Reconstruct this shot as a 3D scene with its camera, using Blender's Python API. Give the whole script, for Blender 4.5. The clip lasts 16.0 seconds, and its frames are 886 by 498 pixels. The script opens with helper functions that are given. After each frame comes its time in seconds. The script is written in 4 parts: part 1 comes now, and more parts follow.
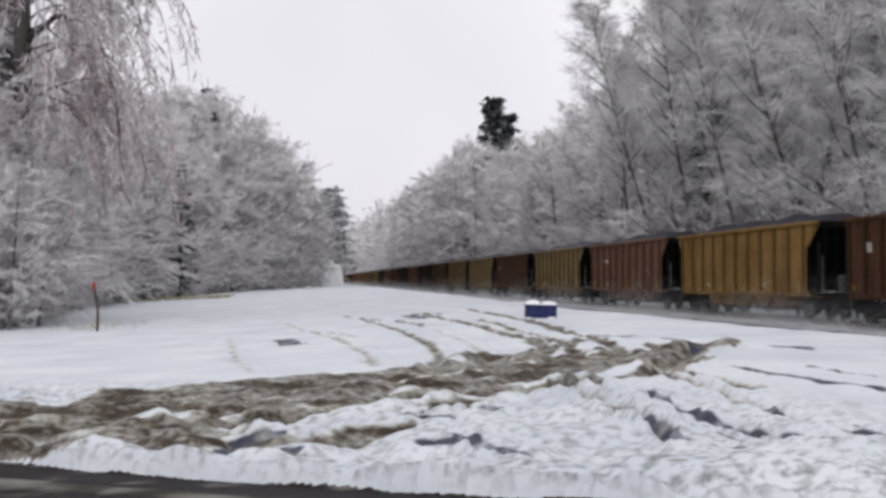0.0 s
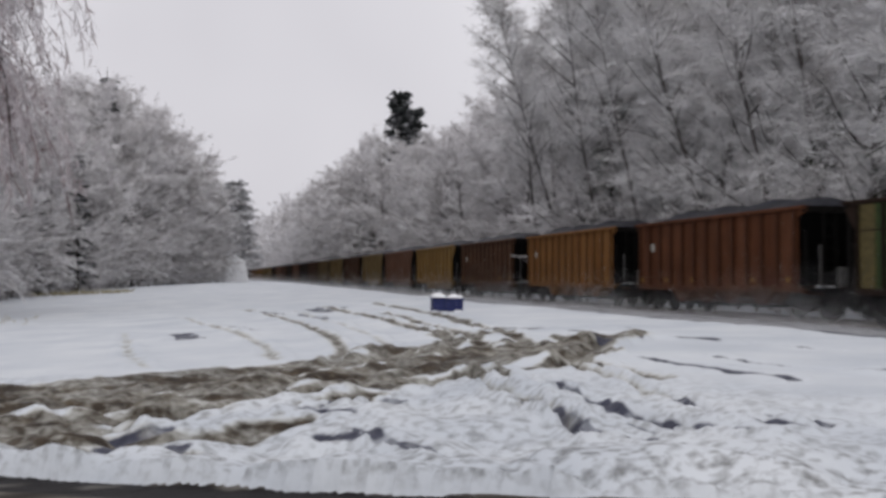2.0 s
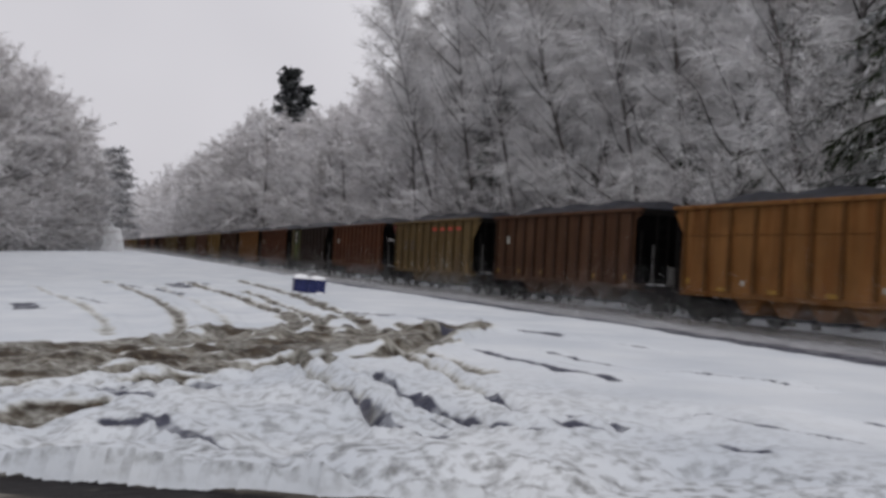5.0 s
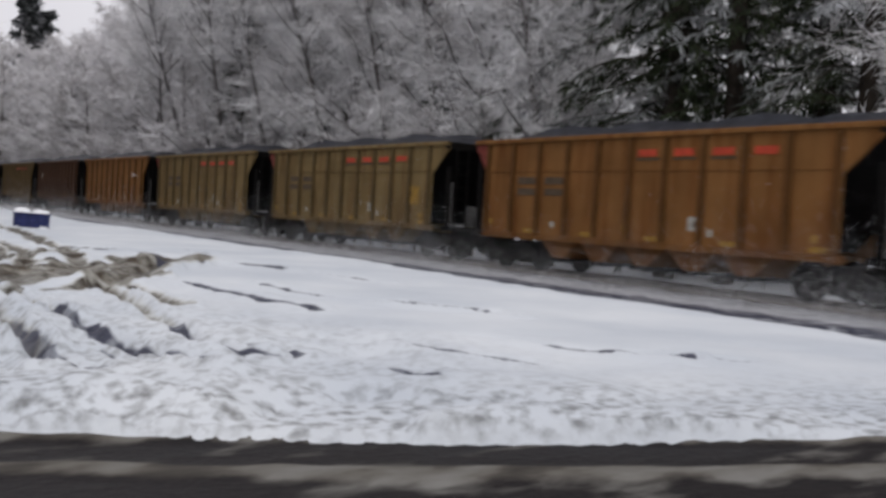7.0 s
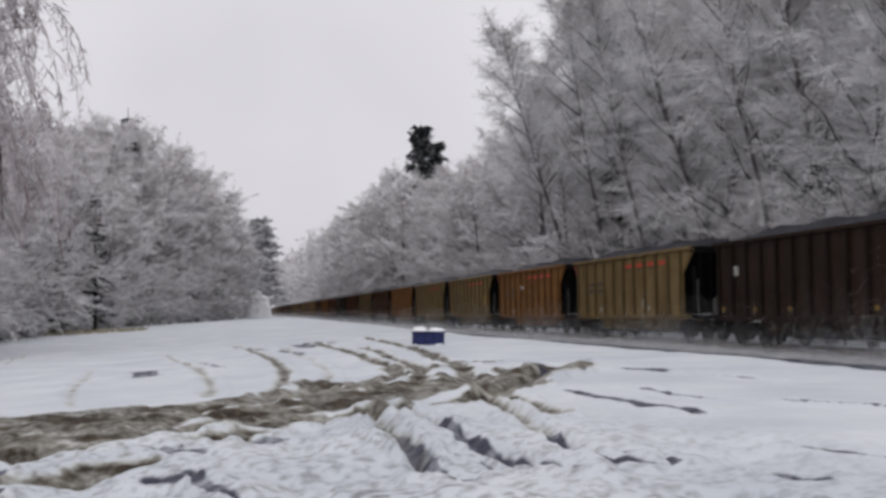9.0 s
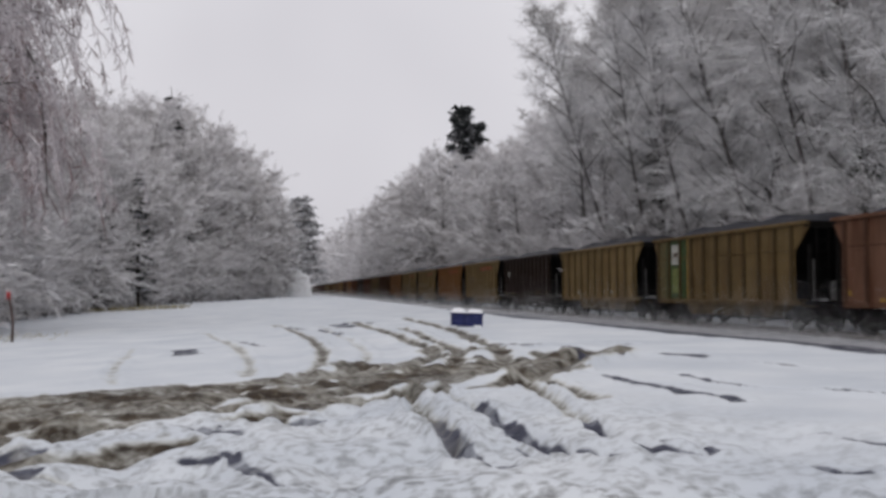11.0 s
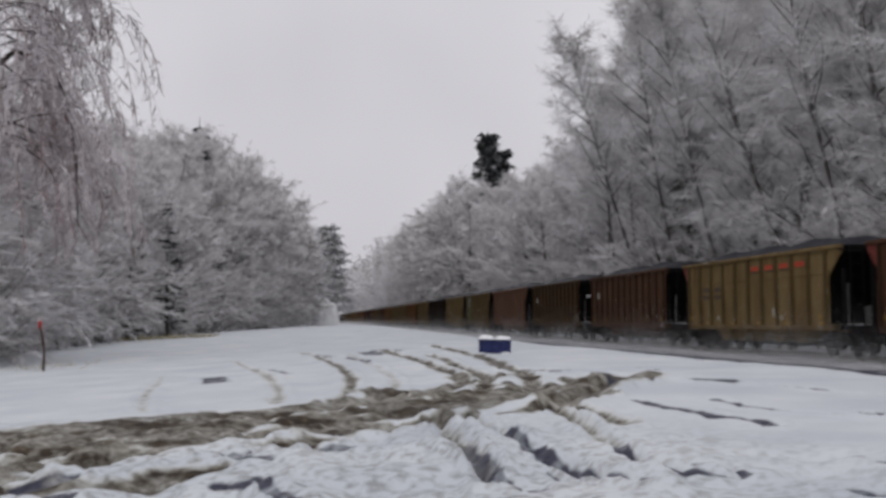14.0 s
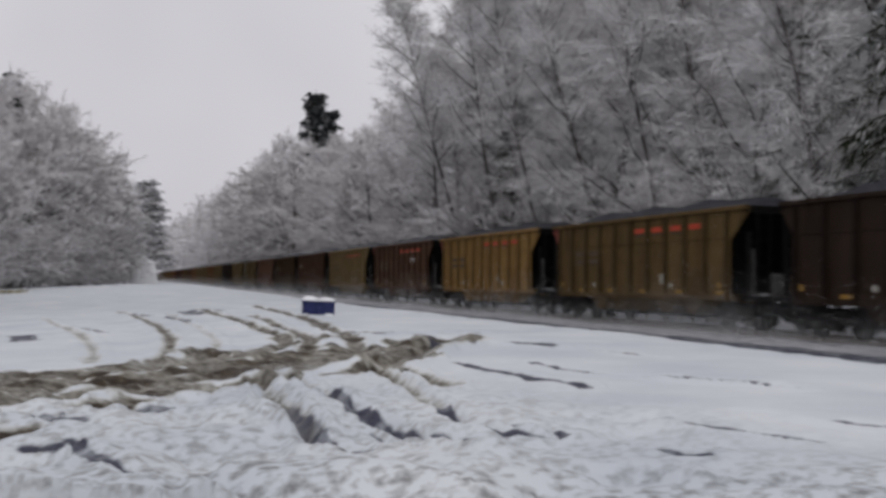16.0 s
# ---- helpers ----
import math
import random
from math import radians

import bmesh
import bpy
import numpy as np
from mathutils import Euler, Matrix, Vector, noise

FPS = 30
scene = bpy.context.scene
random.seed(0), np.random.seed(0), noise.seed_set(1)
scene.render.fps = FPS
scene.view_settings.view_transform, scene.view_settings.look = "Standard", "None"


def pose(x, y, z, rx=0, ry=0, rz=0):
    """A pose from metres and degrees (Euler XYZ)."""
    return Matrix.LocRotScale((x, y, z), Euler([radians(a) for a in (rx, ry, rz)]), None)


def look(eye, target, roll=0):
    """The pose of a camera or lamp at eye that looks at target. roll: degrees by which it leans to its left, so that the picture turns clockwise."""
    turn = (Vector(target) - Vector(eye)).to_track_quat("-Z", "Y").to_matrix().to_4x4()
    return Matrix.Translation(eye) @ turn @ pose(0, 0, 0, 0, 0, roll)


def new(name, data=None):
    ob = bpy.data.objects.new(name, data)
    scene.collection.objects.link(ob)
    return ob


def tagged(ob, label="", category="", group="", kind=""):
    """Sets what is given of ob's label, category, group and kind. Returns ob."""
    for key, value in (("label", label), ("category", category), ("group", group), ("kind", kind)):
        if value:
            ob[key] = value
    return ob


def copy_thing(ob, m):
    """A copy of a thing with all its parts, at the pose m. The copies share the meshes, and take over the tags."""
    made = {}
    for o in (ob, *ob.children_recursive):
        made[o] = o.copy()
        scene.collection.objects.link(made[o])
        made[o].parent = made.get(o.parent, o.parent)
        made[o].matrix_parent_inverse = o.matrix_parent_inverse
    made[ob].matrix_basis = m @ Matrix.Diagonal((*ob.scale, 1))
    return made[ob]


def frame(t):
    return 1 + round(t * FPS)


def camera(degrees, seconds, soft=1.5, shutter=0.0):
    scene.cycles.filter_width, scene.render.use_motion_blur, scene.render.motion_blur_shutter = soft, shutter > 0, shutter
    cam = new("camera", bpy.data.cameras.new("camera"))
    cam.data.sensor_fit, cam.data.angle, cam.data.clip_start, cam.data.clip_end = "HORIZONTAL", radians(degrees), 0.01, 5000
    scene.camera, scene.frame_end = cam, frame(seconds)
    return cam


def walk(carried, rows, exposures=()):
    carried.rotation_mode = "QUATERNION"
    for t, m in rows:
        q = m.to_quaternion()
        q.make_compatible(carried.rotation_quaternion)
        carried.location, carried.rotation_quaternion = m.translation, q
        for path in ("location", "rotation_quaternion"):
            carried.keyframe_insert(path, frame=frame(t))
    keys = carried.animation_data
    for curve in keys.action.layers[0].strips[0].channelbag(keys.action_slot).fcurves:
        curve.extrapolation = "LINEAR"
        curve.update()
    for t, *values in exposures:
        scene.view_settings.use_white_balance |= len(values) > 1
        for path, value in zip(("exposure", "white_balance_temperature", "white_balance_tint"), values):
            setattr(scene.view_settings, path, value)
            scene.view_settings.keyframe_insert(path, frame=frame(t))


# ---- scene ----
cam = camera(44.0, 16.0, soft=3.3, shutter=0.25)


def aim(x, y, z, yaw, pitch, roll):
    """A camera pose: yaw to the left of the track's direction, pitch up, roll clockwise."""
    a, b = radians(yaw), radians(pitch)
    d = Vector((-math.sin(a) * math.cos(b), math.cos(a) * math.cos(b), math.sin(b)))
    return look((x, y, z), Vector((x, y, z)) + d, roll)


PATH = [
    (0, aim(-0.991, -0.463, 1.523, -9.29, 1.83, 0.17)),
    (0.5, aim(-0.961, -0.245, 1.486, -9.12, 1.84, -0.86)),
    (1, aim(-0.944, -0.134, 1.485, -10.11, 2.06, -0.75)),
    (1.5, aim(-0.902, -0.045, 1.454, -11.76, 2.11, -0.53)),
    (2, aim(-0.850, 0.052, 1.441, -14.16, 1.61, 0.17)),
    (2.5, aim(-0.792, 0.094, 1.432, -17.38, 0.41, 1.58)),
    (3, aim(-0.660, 0.101, 1.416, -20.57, -1.45, 3.83)),
    (3.5, aim(-0.560, 0.072, 1.436, -22.52, 0.70, 5.65)),
    (6, aim(0.148, 0.199, 1.522, -18.89, 0.70, 1.80)),
    (6.5, aim(0.308, 0.252, 1.440, -27.23, 0.16, 3.19)),
    (7, aim(0.572, 0.105, 1.407, -32.62, -1.51, 3.51)),
    (7.5, aim(0.792, 0.024, 1.362, -30.62, -2.16, 3.06)),
    (8, aim(0.788, -0.054, 1.439, -21.54, 1.52, 1.75)),
    (8.5, aim(0.840, 0.072, 1.450, -12.97, 2.70, 0.07)),
    (9, aim(0.804, 0.170, 1.407, -12.44, 3.39, -0.67)),
    (11.5, aim(0.833, 0.218, 1.455, -9.82, 2.27, 0.35)),
    (12, aim(0.809, 0.233, 1.445, -9.81, 3.65, 0.76)),
    (12.5, aim(0.784, 0.218, 1.441, -9.60, 4.02, 0.40)),
    (13, aim(0.740, 0.170, 1.441, -9.22, 3.85, -0.07)),
    (13.5, aim(0.756, 0.140, 1.447, -8.87, 3.70, -0.49)),
    (14, aim(0.811, 0.180, 1.421, -8.95, 3.82, -0.34)),
    (14.5, aim(0.846, 0.228, 1.419, -9.48, 3.90, 0.09)),
    (15, aim(0.817, 0.271, 1.401, -10.72, 3.77, 0.30)),
    (15.5, aim(0.805, 0.292, 1.395, -13.55, 3.13, 0.42)),
    (16, aim(0.780, 0.222, 1.417, -18.12, 1.88, 0.77)),
]
walk(cam, PATH, [(0, 0.28), (0.3, 0.05), (0.6, -0.12), (1.5, -0.03), (3.5, -0.10), (6.5, -0.13), (7.0, 0.10), (7.6, 0.05), (9.0, 0.0), (11.5, -0.08), (12.5, -0.14), (16, -0.2)])

# ---- world and light: an overcast winter sky ----
world = bpy.data.worlds.new("overcast")
scene.world = world
world.use_nodes = True
wn, wl = world.node_tree.nodes, world.node_tree.links
sky = wn.new("ShaderNodeTexSky")
sky.sky_type, sky.sun_disc, sky.sun_elevation, sky.sun_rotation = "NISHITA", False, radians(38), radians(160)
sky.dust_density, sky.air_density = 6.0, 1.0
grey = wn.new("ShaderNodeHueSaturation")
grey.inputs["Saturation"].default_value, grey.inputs["Value"].default_value = 0.12, 0.10
wl.new(sky.outputs[0], grey.inputs["Color"])
tc, cloud = wn.new("ShaderNodeTexCoord"), wn.new("ShaderNodeTexNoise")
cloud.inputs["Scale"].default_value, cloud.inputs["Detail"].default_value = 2.2, 3.0
wl.new(tc.outputs["Generated"], cloud.inputs["Vector"])
cr = wn.new("ShaderNodeValToRGB")
cr.color_ramp.elements[0].position, cr.color_ramp.elements[0].color = 0.3, (0.70, 0.685, 0.735, 1)
cr.color_ramp.elements[1].position, cr.color_ramp.elements[1].color = 0.75, (0.90, 0.885, 0.935, 1)
wl.new(cloud.outputs[0], cr.inputs[0])
mixw = wn.new("ShaderNodeMix")
mixw.data_type = "RGBA"
mixw.inputs[0].default_value = 0.88
wl.new(grey.outputs[0], mixw.inputs[6])
wl.new(cr.outputs[0], mixw.inputs[7])
wl.new(mixw.outputs[2], wn["Background"].inputs[0])
wn["Background"].inputs[1].default_value = 1.0

sun = new("sun", bpy.data.lights.new("sun", "SUN"))
sun.data.energy, sun.data.angle, sun.data.color = 0.5, radians(60), (1.0, 0.98, 0.95)
sun.matrix_world = look((0, 0, 60), (14, 40, 0))


# ---- materials ----
def material(name, rough=0.8, metal=0.0):
    m = bpy.data.materials.new(name)
    m.use_nodes = True
    b = m.node_tree.nodes["Principled BSDF"]
    b.inputs["Roughness"].default_value, b.inputs["Metallic"].default_value = rough, metal
    b.inputs["Specular IOR Level"].default_value = 0.22
    return m, m.node_tree.nodes, m.node_tree.links, b


def noise_node(n, l, scale, detail=4.0, stretch=None, coords="Object"):
    t, x = n.new("ShaderNodeTexCoord"), n.new("ShaderNodeTexNoise")
    x.inputs["Scale"].default_value, x.inputs["Detail"].default_value = scale, detail
    if stretch:
        mp = n.new("ShaderNodeMapping")
        mp.inputs["Scale"].default_value = stretch
        l.new(t.outputs[coords], mp.inputs[0])
        l.new(mp.outputs[0], x.inputs["Vector"])
    else:
        l.new(t.outputs[coords], x.inputs["Vector"])
    return x.outputs[0]


def ramp(n, l, value, *stops):
    r = n.new("ShaderNodeValToRGB")
    while len(r.color_ramp.elements) < len(stops):
        r.color_ramp.elements.new(0.5)
    for e, (p, c) in zip(r.color_ramp.elements, stops):
        e.position, e.color = p, (*c, 1) if len(c) == 3 else c
    l.new(value, r.inputs[0])
    return r.outputs[0]


def mix(n, l, fac, a, b, mode="MIX"):
    m = n.new("ShaderNodeMix")
    m.data_type, m.blend_type = "RGBA", mode
    for socket, v in ((m.inputs[0], fac), (m.inputs[6], a), (m.inputs[7], b)):
        if isinstance(v, (int, float)):
            socket.default_value = v
        elif isinstance(v, tuple):
            socket.default_value = (*v, 1)
        else:
            l.new(v, socket)
    return m.outputs[2]


def calc(n, l, op, a, b):
    m = n.new("ShaderNodeMath")
    m.operation, m.use_clamp = op, True
    for socket, v in zip(m.inputs, (a, b)):
        if isinstance(v, (int, float)):
            socket.default_value = v
        else:
            l.new(v, socket)
    return m.outputs[0]


def bump(n, l, b, height, strength=0.4, distance=0.02):
    x = n.new("ShaderNodeBump")
    x.inputs["Strength"].default_value, x.inputs["Distance"].default_value = strength, distance
    l.new(height, x.inputs["Height"])
    l.new(x.outputs[0], b.inputs["Normal"])


def attribute(n, name):
    a = n.new("ShaderNodeAttribute")
    a.attribute_name = name
    return a.outputs["Fac"]


def plain(name, colour, rough=0.7, metal=0.0, scale=6.0, vary=0.35, gloss=0.22):
    m, n, l, b = material(name, rough, metal)
    b.inputs["Specular IOR Level"].default_value = gloss
    v = noise_node(n, l, scale)
    dark = tuple(c * (1 - vary) for c in colour)
    light = tuple(min(1, c * (1 + vary)) for c in colour)
    l.new(ramp(n, l, v, (0.3, dark), (0.7, light)), b.inputs["Base Color"])
    bump(n, l, b, noise_node(n, l, scale * 6), 0.3, 0.01)
    return m


def snow_ground():
    m, n, l, b = material("snow_ground", 0.75)
    fine, coarse, mid = noise_node(n, l, 9.0, 5), noise_node(n, l, 0.55, 4), noise_node(n, l, 3.2, 6)
    white = ramp(n, l, coarse, (0.3, (0.52, 0.555, 0.60)), (0.7, (0.67, 0.695, 0.72)))
    grit = ramp(n, l, fine, (0.32, (0.27, 0.26, 0.245)), (0.55, (1, 1, 1)))
    slush_zone = attribute(n, "slush")
    white = mix(n, l, slush_zone, white, mix(n, l, 0.85, white, grit, "MULTIPLY"))
    mud = attribute(n, "mud")
    streaky = noise_node(n, l, 2.2, 7, (0.45, 1.6, 1.0))
    k = calc(n, l, "SUBTRACT", calc(n, l, "MULTIPLY", mud, 1.9), calc(n, l, "ADD", calc(n, l, "MULTIPLY", streaky, 0.74), calc(n, l, "MULTIPLY", fine, 0.42)))
    brown = ramp(n, l, noise_node(n, l, 5.0, 6), (0.32, (0.018, 0.012, 0.008)), (0.55, (0.043, 0.030, 0.018)), (0.85, (0.11, 0.084, 0.055)))
    tint = ramp(n, l, k, (0.0, (1, 1, 1)), (0.35, (0.84, 0.79, 0.68)), (1.0, (0.78, 0.70, 0.55)))
    colour = mix(n, l, ramp(n, l, k, (0.16, (0, 0, 0)), (0.50, (1, 1, 1))), mix(n, l, 1.0, white, tint, "MULTIPLY"), brown)
    wet = attribute(n, "bare")
    kb = calc(n, l, "SUBTRACT", calc(n, l, "MULTIPLY", wet, 1.7), calc(n, l, "MULTIPLY", mid, 0.9))
    bare = ramp(n, l, fine, (0.3, (0.022, 0.024, 0.042)), (0.7, (0.065, 0.068, 0.098)))
    colour = mix(n, l, ramp(n, l, kb, (0.25, (0, 0, 0)), (0.55, (1, 1, 1))), colour, bare)
    ballast = attribute(n, "ballast")
    bal = ramp(n, l, mid, (0.3, (0.20, 0.20, 0.21)), (0.7, (0.46, 0.46, 0.48)))
    colour = mix(n, l, ballast, colour, bal)
    l.new(colour, b.inputs["Base Color"])
    l.new(ramp(n, l, calc(n, l, "ADD", k, kb), (0.3, (0.8, 0.8, 0.8)), (0.9, (0.42, 0.42, 0.42))), b.inputs["Roughness"])
    bump(n, l, b, calc(n, l, "ADD", calc(n, l, "MULTIPLY", fine, 0.5), calc(n, l, "MULTIPLY", mid, 0.5)), 0.6, 0.035)
    return m


def road_surface():
    m, n, l, b = material("wet_road", 0.4)
    b.inputs["Specular IOR Level"].default_value = 0.12
    slush = attribute(n, "slush")
    v = noise_node(n, l, 2.0, 8, (0.8, 1.6, 1.0))
    fine = noise_node(n, l, 22.0, 4)
    k = calc(n, l, "ADD", calc(n, l, "MULTIPLY", slush, 0.8), calc(n, l, "MULTIPLY", calc(n, l, "SUBTRACT", v, 0.47), 2.6))
    asphalt = ramp(n, l, fine, (0.3, (0.006, 0.005, 0.0055)), (0.7, (0.016, 0.0125, 0.0125)))
    melt = ramp(n, l, v, (0.3, (0.03, 0.026, 0.020)), (0.5, (0.11, 0.10, 0.085)), (0.72, (0.19, 0.185, 0.172)))
    l.new(mix(n, l, ramp(n, l, k, (0.25, (0, 0, 0)), (0.7, (1, 1, 1))), asphalt, melt), b.inputs["Base Color"])
    l.new(ramp(n, l, k, (0.2, (0.62, 0.62, 0.62)), (0.7, (0.85, 0.85, 0.85))), b.inputs["Roughness"])
    bump(n, l, b, calc(n, l, "ADD", calc(n, l, "MULTIPLY", fine, 0.4), k), 0.6, 0.03)
    return m


def car_paint():
    """Weathered paint in the object's own colour, with rust streaks and dust."""
    m, n, l, b = material("car_paint", 0.72)
    b.inputs["Specular IOR Level"].default_value = 0.08
    info = n.new("ShaderNodeObjectInfo")
    streak = noise_node(n, l, 1.0, 5, (3.0, 3.0, 0.35))
    blot = noise_node(n, l, 0.8, 6)
    base = mix(n, l, 1.0, info.outputs["Color"], ramp(n, l, blot, (0.3, (0.72, 0.70, 0.66)), (0.7, (1.15, 1.12, 1.08))), "MULTIPLY")
    rust = mix(n, l, 1.0, base, (0.62, 0.45, 0.33), "MULTIPLY")
    l.new(mix(n, l, ramp(n, l, streak, (0.45, (0, 0, 0)), (0.72, (0.85, 0.85, 0.85))), base, rust), b.inputs["Base Color"])
    bump(n, l, b, noise_node(n, l, 14.0), 0.25, 0.01)
    return m


def frosted(name, dark, pale, frost, cover=0.6, rough=0.85, rime=True):
    """Bark or needles with frost: each branch has its own share of rime, more on what faces up."""
    m, n, l, b = material(name, rough)
    g = n.new("ShaderNodeNewGeometry")
    info = n.new("ShaderNodeObjectInfo")
    wood = ramp(n, l, g.outputs["Random Per Island"], (0.0, dark), (1.0, pale))
    up = n.new("ShaderNodeSeparateXYZ")
    l.new(g.outputs["Normal"], up.inputs[0])
    lift = calc(n, l, "MULTIPLY", calc(n, l, "ABSOLUTE", up.outputs[2], 0.0), 0.35)
    share = calc(n, l, "ADD", calc(n, l, "ADD", attribute(n, "rime") if rime else g.outputs["Random Per Island"], lift), calc(n, l, "MULTIPLY", info.outputs["Random"], 0.15))
    k = ramp(n, l, share, (max(0.02, 1.02 - cover - 0.2), (0, 0, 0)), (min(0.98, 1.02 - cover + 0.2), (1, 1, 1)))
    clump = noise_node(n, l, 0.45, 4)
    k = mix(n, l, 1.0, k, ramp(n, l, clump, (0.28, (0.30, 0.30, 0.30)), (0.58, (1, 1, 1))), "MULTIPLY")
    l.new(mix(n, l, k, wood, frost), b.inputs["Base Color"])
    return m


SNOW = plain("snow", (0.86, 0.87, 0.89), 0.7, 0, 8, 0.05)
OLDSNOW = plain("old_snow", (0.34, 0.34, 0.35), 0.8, 0, 9, 0.4)
GROUND, ROAD, PAINT = snow_ground(), road_surface(), car_paint()
# dirty steel, deepened so the shade under the cars is in its colour
STEEL = plain("dirty_shaded_steel", (0.008, 0.0072, 0.0066), 0.7, 0.0, gloss=0.06)
# near-black iron holds the shade of gaps and underframe in its colour
IRON = plain("shaded_black_iron", (0.006, 0.0055, 0.0055), 0.75, 0.0, gloss=0.05)
RAIL = plain("worn_rail", (0.16, 0.14, 0.13), 0.4, 0.7)
GALV = plain("pale_steel", (0.10, 0.097, 0.093), 0.6, 0.2)
COAL = plain("coal", (0.022, 0.023, 0.030), 0.55, 0, 3.0, 0.6)
RED = plain("red_lettering", (0.42, 0.05, 0.022), 0.6)
DARKMARK = plain("dark_lettering", (0.075, 0.052, 0.032), 0.7)
FLAG = plain("dull_red", (0.16, 0.03, 0.02), 0.7)
WHITEMARK = plain("white_placard", (0.36, 0.35, 0.31), 0.7)
YELLOW = plain("yellow_patch", (0.27, 0.155, 0.025), 0.6)
OCHRE = plain("dull_ochre", (0.095, 0.075, 0.028), 0.7)
GREENP = plain("green_paint", (0.028, 0.050, 0.012), 0.6)
LIME = plain("faded_green", (0.13, 0.15, 0.045), 0.7)
BLUE = plain("blue_plastic", (0.022, 0.028, 0.10), 0.5)
POSTRED = plain("red_reflector", (0.30, 0.05, 0.05), 0.6)
POST = plain("rusty_post", (0.07, 0.05, 0.045), 0.8)
BALLAST = plain("snowy_ballast", (0.30, 0.30, 0.31), 0.85, 0, 5.0, 0.5)
DRYGRASS = plain("dry_grass", (0.36, 0.32, 0.21), 0.9, 0, 7, 0.4)
BARK = frosted("frosted_bark", (0.04, 0.033, 0.03), (0.10, 0.085, 0.078), (0.36, 0.35, 0.36), 0.22, rime=False)
TWIG = frosted("frosted_twigs", (0.085, 0.074, 0.064), (0.24, 0.214, 0.192), (0.80, 0.785, 0.795), 0.79)
# brighter copy of the twig colours, offsetting the tall stand's own shade
TALLTWIG = frosted("brightened_frost", (0.09, 0.08, 0.076), (0.25, 0.224, 0.205), (0.86, 0.85, 0.855), 0.78)
FIRBARK = plain("fir_bark", (0.035, 0.028, 0.022), 0.9, 0, 4, 0.4)
ROSY = frosted("rosy_twigs", (0.14, 0.085, 0.08), (0.27, 0.19, 0.185), (0.60, 0.565, 0.585), 0.54)
GREYFIR = frosted("grey_fir", (0.10, 0.10, 0.105), (0.22, 0.22, 0.22), (0.58, 0.58, 0.60), 0.80)
NEEDLE = frosted("snowy_needles", (0.010, 0.015, 0.007), (0.032, 0.042, 0.018), (0.48, 0.49, 0.50), 0.17)
DARKNEEDLE = frosted("dark_needles", (0.020, 0.022, 0.024), (0.045, 0.05, 0.05), (0.5, 0.5, 0.53), 0.14)


